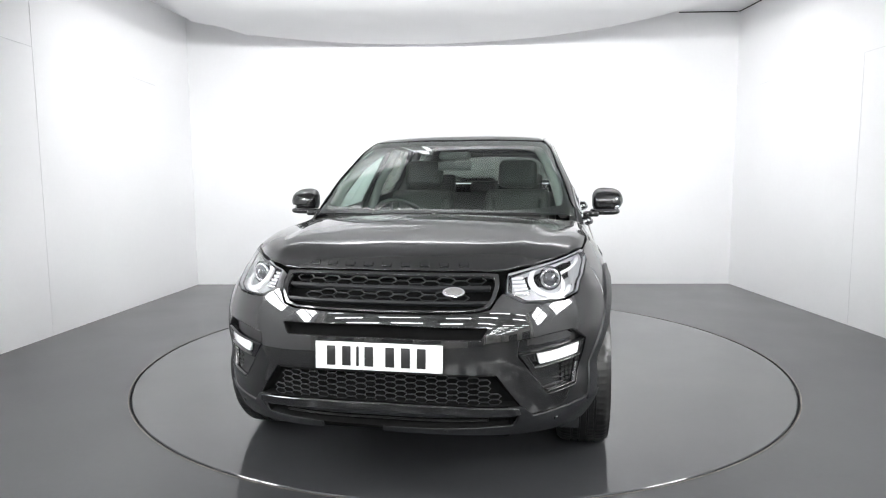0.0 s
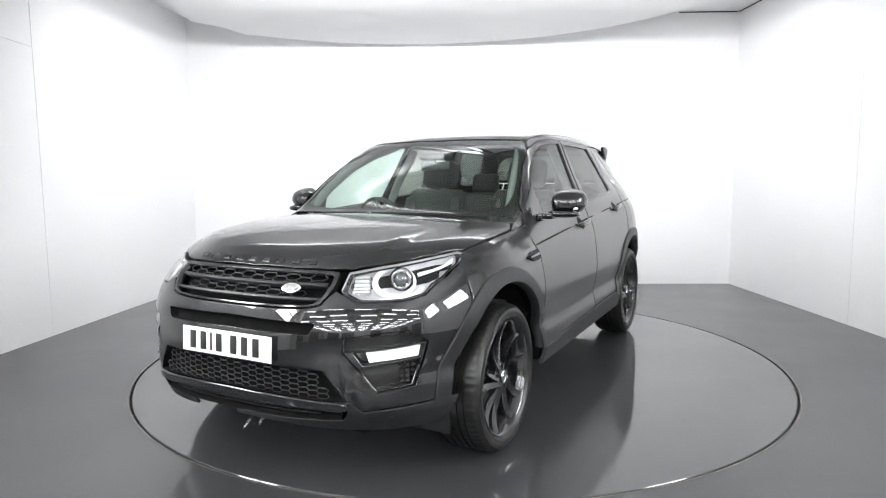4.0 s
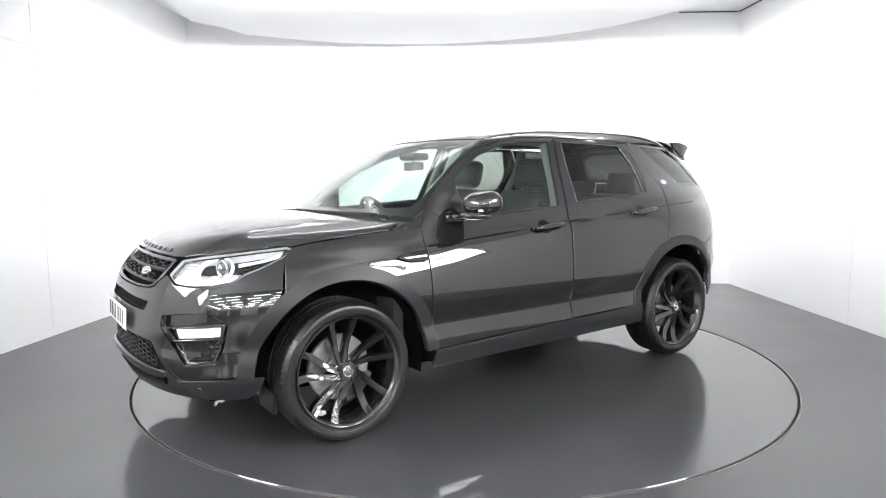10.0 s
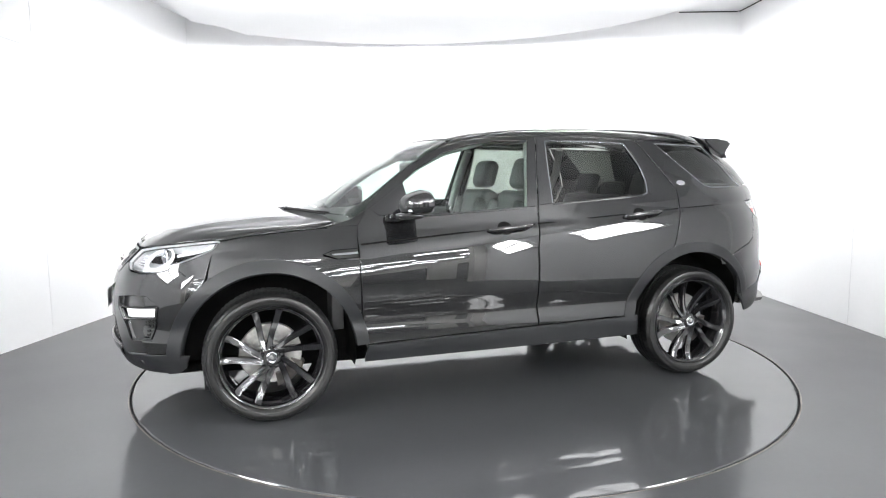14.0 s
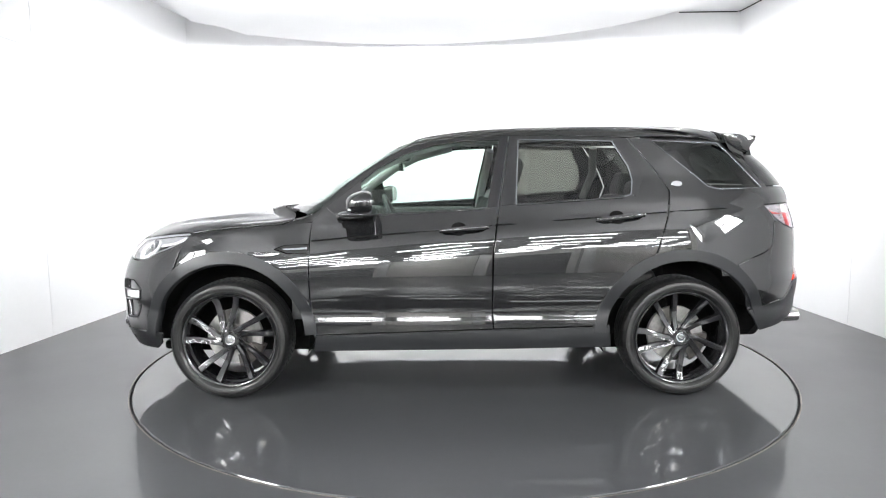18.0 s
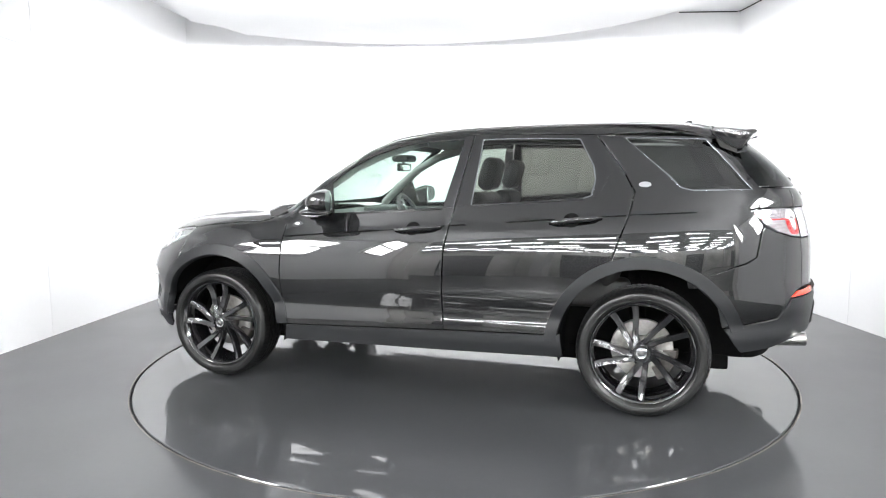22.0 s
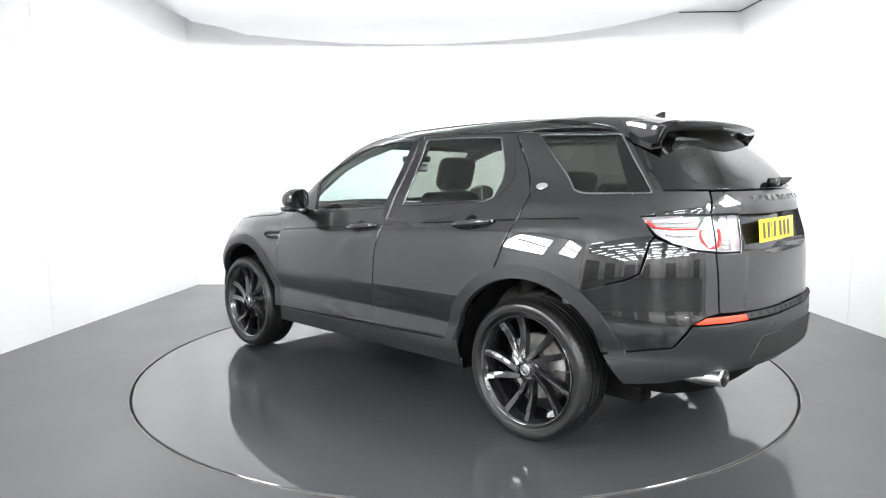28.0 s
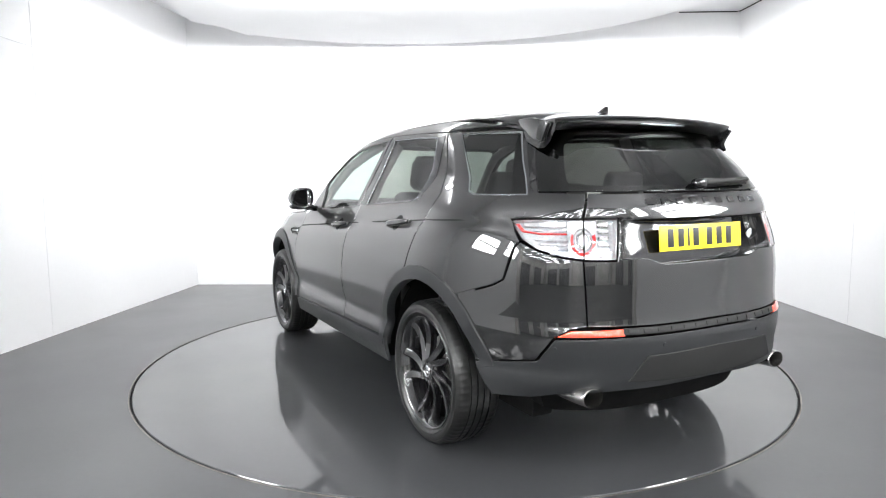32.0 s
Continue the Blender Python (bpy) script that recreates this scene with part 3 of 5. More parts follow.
    panel("bonnet", CAR, twin_lid(half), LID, PAINT, soft=.006, cell=.032)
    cowl = [(1.26, 0), (1.24, .35), (1.155, .62), (1.075, .735), (1.03, .765), (1.0, .735), (1.02, .60), (1.11, .33), (1.135, 0)]
    panel("scuttle", CAR, twin_lid(cowl), LID, MATTE, soft=.004, lift=-.014)
    # front bumper: a painted band between lamps, grille and lower mouth, with a slot
    band = [(0, .781), (12, .783), (18, .788), (20.4, .80), (21.8, .835), (23.2, .858), (24.4, .845), (27.0, .817), (32, .811), (36.8, .814), (41.0, .830), (43.4, .868), (46.0, .888),
            (51.0, .936), (51.8, .945), (52.2, .79), (50.5, .66), (47.5, .54), (45.5, .46), (44.4, .388), (43, .387), (34, .374), (28.1, .362), (25.6, .40), (20.9, .538), (12, .545), (0, .549)]
    slot = [(-19.6, .727), (0, .738), (19.6, .727), (18.3, .684), (0, .690), (-18.3, .684)]
    pocket = [(25.2, .672), (32, .690), (37.2, .694), (41.0, .644), (40.0, .560), (38.2, .458), (31.0, .444), (27.5, .545), (24.8, .616)]
    pocket_r = [(-u, v) for u, v in pocket]
    panel("front_bumper", CAR, twin(band), NOSE, PAINT, holes=[slot, pocket, pocket_r], soft=.006, cell=.03)
    panel("bumper_slot", CAR, slot, NOSE, VOID, lift=-.035, depth=-.035, gap=-.001, label="black recessed slot")
    skirt = [(26.2, .405), (28.3, .358), (34, .370), (43, .383), (48.2, .384), (46.5, .31), (43.5, .270), (34, .262), (24.5, .272), (12, .285), (0, .290), (0, .318), (12, .318), (24.6, .322), (25.6, .37)]
    panel("lower_bumper", CAR, twin(skirt), NOSE, CLADDING, soft=.006, lift=.002)
    # rear: corner pieces, tailgate, lower cladding
    corner = side_to_tail([(-1.695, .812), (-1.886, .872), (-1.941, .906), (-1.966, 1.047), (-1.980, 1.068)]) + [(35.2, 1.012), (31.0, .986), (27.25, .976), (26.5, .704), (29.4, .691), (32.3, .656), (35.4, .552), (41, .532), (48.6, .502), (51, .64)]
    panel("rear_bumper_corner", CAR, corner, TAIL, PAINT, both=True, soft=.005)
    patch = [(26.2, 1.249), (27.2, 1.146), (38.0, 1.146), (37.2, 1.200), (36.2, 1.250)]
    panel("tailgate_corner", CAR, patch, TAIL, PAINT, both=True, soft=.002, gap=.0005)
    gate = [(0, 1.249), (25.8, 1.249), (26.8, 1.146), (20.4, 1.144), (21.2, .972), (27.15, .974), (26.4, .704), (12, .702), (0, .704)]
    recess = [(-19.8, 1.140), (19.8, 1.140), (20.4, .980), (15.6, .984), (11.6, .954), (-10.6, .958), (-15.0, .984), (-20.4, .980)]
    panel("tailgate", CAR, twin(gate), TAIL, PAINT, holes=[recess], soft=.005)
    panel("plate_recess", CAR, recess, TAIL, GLOSS, lift=-.085, depth=-.085, gap=-.001, label="gloss black recessed number plate panel")
    clad = [(0, .664), (20.5, .661), (32.0, .652), (35.2, .548), (41, .528), (48.4, .498), (46.2, .42), (44.0, .366), (36, .385), (30.8, .415), (19.5, .432), (0, .442)]
    panel("rear_lower_bumper", CAR, twin(clad), TAIL, CLADDING, soft=.008, lift=.004, label="dark grey lower rear bumper")
    insert = [(-19.4, .470), (-15.8, .582), (0, .590), (15.8, .582), (19.4, .470), (0, .455)]
    panel("bumper_insert", CAR, insert, TAIL, MATTE, soft=.012, lift=.012, depth=.010)
    step = [(-20.4, .700), (20.4, .700), (20.4, .668), (-20.4, .668)]
    panel("load_step", CAR, step, TAIL, MATTE, soft=.003, lift=.008, label="ribbed black loading step")
    for k in range(14):
        c = -18.6 + k * 2.86
        panel("step_rib", CAR, [(c - 1, .696), (c + 1, .696), (c + 1, .674), (c - 1, .674)], TAIL, MATTE, soft=.004, lift=.012, depth=.005, cell=.05)
    refl = [(19.9, .697), (29.3, .690), (32.2, .658), (19.9, .664)]
    panel("rear_reflector", CAR, refl, TAIL, REFLECTOR, both=True, soft=.003, lift=.006)
    # sill and wheel-arch cladding
    sill = [(.840, .396), (-.23, .426), (-.90, .440), (-.925, .455), (-.94, .312), (-.23, .302), (.862, .296), (.852, .34)]
    panel("sill_trim", CAR, sill, SIDE, CLADDING, both=True, soft=.006, lift=.008, depth=.02)
    ring = arc(F_HUB, HUB_Z, .540, 2, 176, 40) + arc(F_HUB, HUB_Z, .466, 176, 2, 40)
    panel("front_arch_trim", CAR, ring, SIDE, CLADDING, both=True, soft=.004, lift=.010, depth=.05, cell=.025)
    ring = arc(R_HUB, HUB_Z, .542, 4, 164, 40) + arc(R_HUB, HUB_Z, .470, 164, 4, 40)
    panel("rear_arch_trim", CAR, ring, SIDE, CLADDING, both=True, soft=.004, lift=.010, depth=.05, cell=.025)
    # shoulder crease: a thin black strip laid on for the shade in its groove
    for a, b in (((.862, .962), (-.222, 1.046)), ((-.236, 1.047), (-1.27, 1.120)), ((-1.29, 1.122), (-1.965, 1.158))):
        n = 14
        lo = [(a[0] + (b[0] - a[0]) * i / n, a[1] + (b[1] - a[1]) * i / n) for i in range(n + 1)]
        panel("shoulder_line", CAR, lo + [(x, z + .008) for x, z in reversed(lo)], SIDE, VOID, both=True, soft=0, lift=.0008, depth=.004, gap=0, edge=.0004, cell=.05)
    # glass
    panel("front_door_glass", CAR, win1, SIDE, GLASS, both=True, lift=-.008, depth=.003, gap=-.006, cell=.05)
    panel("rear_door_glass", CAR, win2, SIDE, PRIVACY, both=True, lift=-.008, depth=.003, gap=-.006, cell=.05)
    panel("quarter_glass", CAR, win3, SIDE, REAR_GLASS, both=True, lift=-.004, depth=.003, gap=-.004, cell=.05)
    screen = [(1.13, 0), (1.105, .33), (.995, .60), (.905, .785), (.783, .776), (.675, .758), (.45, .683), (.28, .602), (.245, .56), (.29, .36), (.328, 0)]
    panel("windscreen", CAR, twin_lid(screen), LID, GLASS, lift=-.005, depth=.004, gap=-.003, cell=.05, soft=.03)
    hole = [(1.075, 0), (1.05, .33), (.935, .595), (.86, .715), (.77, .722), (.675, .705), (.45, .632), (.33, .565), (.345, .50), (.375, .36), (.41, 0)]
    panel("windscreen_border", CAR, twin_lid(screen), LID, MATTE, holes=[twin_lid(hole)], lift=-.010, depth=.002, gap=-.002, cell=.05, soft=.03)
    back = [(0, 1.256), (20, 1.256), (36.8, 1.256), (37.4, 1.36), (38.1, 1.47), (38.0, 1.53), (18, 1.55), (0, 1.555)]
    panel("rear_window", CAR, twin(back), TAIL, REAR_GLASS, lift=0, depth=.004, soft=.012, cell=.04)
    hole = [(0, 1.285), (20, 1.285), (29.0, 1.290), (29.4, 1.36), (28.8, 1.46), (25, 1.51), (0, 1.525)]
    panel("rear_window_border", CAR, twin(back), TAIL, MATTE, holes=[twin(hole)], lift=-.006, depth=.002, soft=.012, cell=.04)
    post = [(29.5, 1.253), (41.5, 1.253), (42.0, 1.36), (42.0, 1.47), (41.5, 1.53), (30, 1.54)]
    panel("rear_pillar", CAR, post, TAIL, GLOSS, both=True, lift=-.018, depth=.006, soft=.006, cell=.04)
    # added painted sheet that closes the hole behind the bumper seam
    fill = [(-1.56, .90), (-1.80, .90), (-1.80, .74), (-1.60, .74)]
    panel("bumper_mount", CAR, fill, SIDE, PAINT, both=True, lift=-.006, depth=.006, soft=.004, cell=.04)
    # gloss black pillar covers between the side windows
    for pts in ([(-.284, 1.570), (-.340, 1.596), (-.261, 1.155), (-.198, 1.152)], [(-.354, 1.596), (-.398, 1.570), (-.366, 1.172), (-.275, 1.162)],
                [(-.998, 1.564), (-1.086, 1.40), (-1.100, 1.318), (-1.080, 1.226), (-1.105, 1.214), (-1.155, 1.305), (-1.170, 1.352), (-1.075, 1.570)],
                [(.588, 1.300), (.545, 1.116), (.74, 1.120), (.79, 1.16)]):
        panel("pillar_cover", CAR, pts, SIDE, GLOSS, both=True, soft=.006, lift=.003, depth=.006, cell=.04)
    # grey rings that draw the reflection along the rear side windows' glass edges
    def inset(pts, d):
        c = np.mean(pts, 0)
        return [tuple(np.array(p) + (c - p) / np.linalg.norm(c - p) * d) for p in pts]
    for win in (win2, win3):
        panel("window_edge", CAR, inset(win, -.003), SIDE, LAMP_DARK, holes=[inset(win, .006)], both=True, lift=.001, depth=.006, gap=0, edge=.0006, cell=.05, label="thin grey ring for the glint along the window glass edge")
    # bright weather strips under and behind the windows
    for pts in ([(.54, 1.110), (-.19, 1.150)], [(-.375, 1.170), (-1.03, 1.213)]):
        n = 12
        lo = [(pts[0][0] + (pts[1][0] - pts[0][0]) * i / n, pts[0][1] + (pts[1][1] - pts[0][1]) * i / n) for i in range(n + 1)]
        panel("window_strip", CAR, [(x, z - .005) for x, z in lo] + [(x, z + .005) for x, z in reversed(lo)], SIDE, GLOSS, both=True, soft=0, lift=.005, depth=.008, gap=0, cell=.05)


body_panels()


def ring_rays():
    """Rays all round the car at one height."""
    a = np.radians(np.arange(-88, 89, 4.0))
    xs = np.arange(.95, -.96, -.05)
    o = [(1.0, 0)] * len(a) + [(x, 0) for x in xs] + [(-1.0, 0)] * len(a) + [(x, 0) for x in xs[::-1]]
    d = [(math.cos(t), math.sin(t)) for t in a] + [(0, 1)] * len(xs) + [(-math.cos(t), math.sin(t)) for t in a[::-1]] + [(0, -1)] * len(xs)
    return np.array(o), np.array(d)


def inner_shell():
    """The dark inner body behind the panels, with wheel houses and a floor."""
    o, d = ring_rays()
    bm = bmesh.new()
    rows = []
    levels = [.30, .40, .50, .60, .68, .76, .84, .92, 1.0, 1.06]
    for z in levels:
        p, n = cast(np.c_[o, np.full(len(o), z)], np.c_[d, np.zeros(len(d))])
        p = p - n * np.where(np.abs(p[:, :1]) > 1.5, .13, .04)
        p[:, 2] = z
        for hx in (F_HUB, R_HUB):
            near = np.hypot(p[:, 0] - hx, z - HUB_Z) < .57
            p[near, 1] = np.clip(p[near, 1], -.60, .60)
        rows.append([bm.verts.new(v) for v in p])
    m = len(o)
    for a, b in zip(rows, rows[1:]):
        for i in range(m):
            j = (i + 1) % m
            bm.faces.new((a[i], a[j], b[j], b[i]))
    bm.faces.new(rows[0][::-1])
    part("inner_body", bm, VOID, CAR, "dark inner body and wheel houses")
    part("cabin_floor", box(-1.9, .95, -.56, .56, .42, .46, .01), CABIN, CAR)
    part("bulkhead", box(.95, 1.02, -.78, .78, .46, 1.08, .01), CABIN, CAR)
    for y in (-.55, .55):
        part("chassis_rail", box(-1.85, 1.7, y - .06, y + .06, .22, .31, .015), VOID, CAR)
    part("undertray", box(.9, 1.95, -.5, .5, .20, .26, .02), VOID, CAR)
    part("silencer", box(-2.0, -1.80, -.40, .40, .33, .44, .04, segments=3), RUST, CAR)
    part("rear_axle", tube([(R_HUB, -.65, .33), (R_HUB, .65, .33)], .045), VOID, CAR)
    for y in (-1, 1):
        part("air_deflector", box(1.70, 1.73, y * .70 - .10, y * .70 + .10, .175, .29, .012), CLADDING, CAR)
        part("spring_strut", tube([(R_HUB + .02, y * .60, .40), (R_HUB + .06, y * .56, .80)], .05), VOID, CAR)
    for hx in (F_HUB, R_HUB):
        for y in (-1, 1):
            bm = revolve([(.30, y * .57), (.44, y * .575), (.462, y * .60), (.468, y * .70), (.472, y * .80), (.474, y * .875)], 40, "Y", arc=172)
            turn = Matrix.Rotation(radians(-20 if hx > 0 else 12), 4, "Y")
            part("arch_liner", merge(None, bm, Matrix.Translation((hx, 0, HUB_Z)) @ turn), VOID, CAR, "dark moulded wheel-arch liner")
    # roof lining under the roof
    half = [(.22, 0), (.20, .50), (-1.0, .50), (-1.70, .48), (-1.72, 0)]
    panel("roof_lining", CAR, twin_lid(half), LID, LINING, lift=-.05, depth=.004, cell=.08)


inner_shell()


def nest(kids, tops):
    """Hangs each of a mirrored pair under the pair it belongs to."""
    for k, t in zip(kids, tops):
        k.parent = t
    return kids


def mirrored(name, make, mat, parents=None, label=""):
    """A left part and its mirror image on the right."""
    obs = []
    for i, s in enumerate((1, -1)):
        bm = make()
        if s < 0:
            bmesh.ops.scale(bm, vec=(1, -1, 1), verts=bm.verts[:])
            bmesh.ops.reverse_faces(bm, faces=bm.faces[:])
        obs.append(part(name, bm, mat, parents[i] if parents else CAR, label))
    return obs


def facing(p, d):
    """A pose at p whose z points along d."""
    q = Vector(d).to_track_quat("Z", "Y")
    return Matrix.Translation(p) @ q.to_matrix().to_4x4()


def torus(big, small, m, steps=40, arc_deg=360, bm=None, flat=1.0):
    prof = [(big + small * math.cos(2 * math.pi * k / 10), flat * small * math.sin(2 * math.pi * k / 10)) for k in range(10)]
    own = revolve(prof, steps, "Z", closed=True, arc=arc_deg)
    return merge(bm, own, m)


def disc(radius, thick, m, steps=32, bm=None, bulge=0.0):
    prof = [(.0005, thick + bulge), (radius * .5, thick + bulge * .75), (radius * .8, thick + bulge * .36), (radius * .96, thick), (radius, thick * .6), (radius, 0)]
    return merge(bm, revolve(prof, steps, "Z"), m)


def oval(u, v, ru, rv, n=28):
    return [(u + ru * math.cos(2 * math.pi * i / n), v + rv * math.sin(2 * math.pi * i / n)) for i in range(n)]


# ---- wheels ----
def tyre_mesh():
    R = .3645
    wide = lambda r: .3615 - (.3615 - r) * .81
    prof = [(.267, -.100), (.275, -.113), (.288, -.1205), (.2905, -.1220), (.293, -.1205), (.306, -.1245), (.322, -.1235), (.334, -.1190), (.3355, -.1215), (.338, -.1160), (.349, -.1075), (.3575, -.0965), (.3615, -.086)]
    prof = [(wide(r), h) for r, h in prof]
    for g in (-.052, -.018, .018, .052):
        prof += [(R - .0004 - .4 * g * g, g - .0050), (R - .008, g - .0040), (R - .008, g + .0040), (R - .0004 - .4 * g * g, g + .0050)]
    left = prof[:13]
    prof += [(r, -h) for r, h in reversed(left)]
    steps = 216
    bm = revolve(prof, steps, "Y")
    # shoulder blocks: every third slice is cut a little lower
    for v in bm.verts:
        r = math.hypot(v.co.x, v.co.z)
        k = round(math.atan2(v.co.z, v.co.x) / (2 * math.pi / steps)) % 3
        if abs(v.co.y) > .06 and r > .353 and k == 0:
            f = (r - .005) / r
            v.co.x, v.co.z = v.co.x * f, v.co.z * f
        elif .019 < abs(v.co.y) < .052 and r > .36 and k == 0:
            f = (r - .0025) / r
            v.co.x, v.co.z = v.co.x * f, v.co.z * f
    return bm


def spoke(base, twist, w0, w1):
    """One curved spoke from hub to rim, its face ridged."""
    bm = bmesh.new()
    rings, n = [], 12
    for i in range(n + 1):
        s = i / n
        root, tip = radians(base), radians(base + twist)
        start, end = (Vector((r * math.cos(g), 0, r * math.sin(g))) for r, g in ((.050, root), (.274, tip)))
        side = Vector((start.z - end.z, 0, end.x - start.x)).normalized()
        at = lambda q: start.lerp(end, q) + side * -.003 * math.sin(2 * math.pi * q)
        w = w0 * (1 - s) + w1 * s + .008 * (1 - s)**4
        y = .092 - .020 * math.sin(math.pi * min(1, s * 1.05)) - .004 * s + .010 * max(0, s - .85) / .15
        run = (at(min(1, s + .02)) - at(max(0, s - .02))).normalized()
        t = Vector((-run.z, 0, run.x))
        c = at(s) + Vector((0, y, 0))
        up = Vector((0, 1, 0))
        rings.append([bm.verts.new(c + t * w * u + up * h) for u, h in ((-.5, -.042), (-.5, -.004), (-.42, .003), (.30, -.004), (.44, -.008), (.5, -.016), (.5, -.042))])
    for p, q in zip(rings, rings[1:]):
        for k in range(7):
            j = (k + 1) % 7
            bm.faces.new((p[k], p[j], q[j], q[k]))
    bm.faces.new(rings[0])
    bm.faces.new(rings[-1][::-1])
    bmesh.ops.recalc_face_normals(bm, faces=bm.faces[:])
    return bm


def rim_mesh():
    prof = [(.262, .104), (.2635, .110), (.261, .113), (.256, .111), (.250, .100), (.243, .085), (.236, .060), (.232, -.02), (.236, -.09), (.262, -.104)]
    return revolve([(r * 1.083, h) for r, h in prof], 96, "Y")


def wheel(m):
    """rim > spokes, tyre, centre cap, nuts, brake."""
    rim = part("wheel", rim_mesh(), RIM, CAR, "gloss black twin-spoke alloy wheel")
    rim.matrix_local = m
    part("tyre", tyre_mesh(), RUBBER, rim, "black rubber tyre with grooved tread", sharp=30)
    for k in range(5):
        for off in (0, 1):
            # paired spokes leave the hub at the same slant
            bm = spoke(72 * k + (28 if off else 0), 24, .028, .041)
            part("spoke", bm, RIM, rim, sharp=30)
    hub = revolve([(.0005, .088), (.035, .088), (.058, .085), (.070, .075), (.074, .05), (.074, .02)], 48, "Y")
    part("hub", hub, RIM, rim)
    cap = revolve([(.0005, .0960), (.020, .0955), (.0215, .0945), (.0225, .0935)], 40, "Y")
    part("centre_cap", cap, LAMP_DARK, rim, "dark centre cap with a plain oval mark")
    ring = revolve([(.0225, .0930), (.0240, .0975), (.0275, .0985), (.0300, .0960), (.0305, .0870)], 40, "Y")
    part("cap_ring", ring, CHROME, rim, "bright chrome ring round the centre cap")
    part("cap_mark", disc(.013, .0012, facing((0, .0955, 0), (0, 1, 0)) @ Matrix.Diagonal((1, .6, 1, 1)), 20), STEEL, rim)
    for k in range(5):
        a = radians(72 * k + 45)
        nut = revolve([(.0005, .094), (.008, .0935), (.0105, .091), (.0115, .078)], 6, "Y")
        bmesh.ops.translate(nut, vec=(.052 * math.cos(a), 0, .052 * math.sin(a)), verts=nut.verts[:])
        part("wheel_nut", nut, GLOSS, rim, sharp=20)
    part("brake_disc", revolve([(.06, -.012), (.168, -.012), (.172, -.016), (.172, -.034), (.168, -.038), (.08, -.038)], 64, "Y"), BRAKE, rim, "worn bright steel brake disc")
    part("brake_hat", revolve([(.0005, .02), (.06, .02), (.075, .012), (.078, -.012)], 40, "Y"), RUST, rim)
    cal = bmesh.new()
    own = revolve([(.115, .012), (.185, .012), (.195, .0), (.195, -.06), (.115, -.06)], 12, "Y", closed=True, arc=62)
    merge(cal, own, Matrix.Rotation(radians(-150), 4, "Y"))
    bmesh.ops.holes_fill(cal, edges=[e for e in cal.edges if e.is_boundary])
    part("caliper", cal, RUST, rim, "dull brown brake caliper", sharp=30)
    return rim


def wheels():
    half = math.pi
    for x, y in ((F_HUB, .820), (R_HUB, .820)):
        wheel(Matrix.Translation((x, y, .3645)) @ Matrix.Rotation(radians(-48 if x > 0 else -29), 4, "Y"))
        src = [o for o in CAR.children if o.name.startswith("wheel")][-1]
        far = src.copy()
        scene.collection.objects.link(far)
        far.parent = CAR
        far.matrix_local = Matrix.Translation((x, -y, .3645)) @ Matrix.Rotation(half, 4, "Z")
        for o in src.children:
            c = o.copy()
            scene.collection.objects.link(c)
            c.parent = far


wheels()


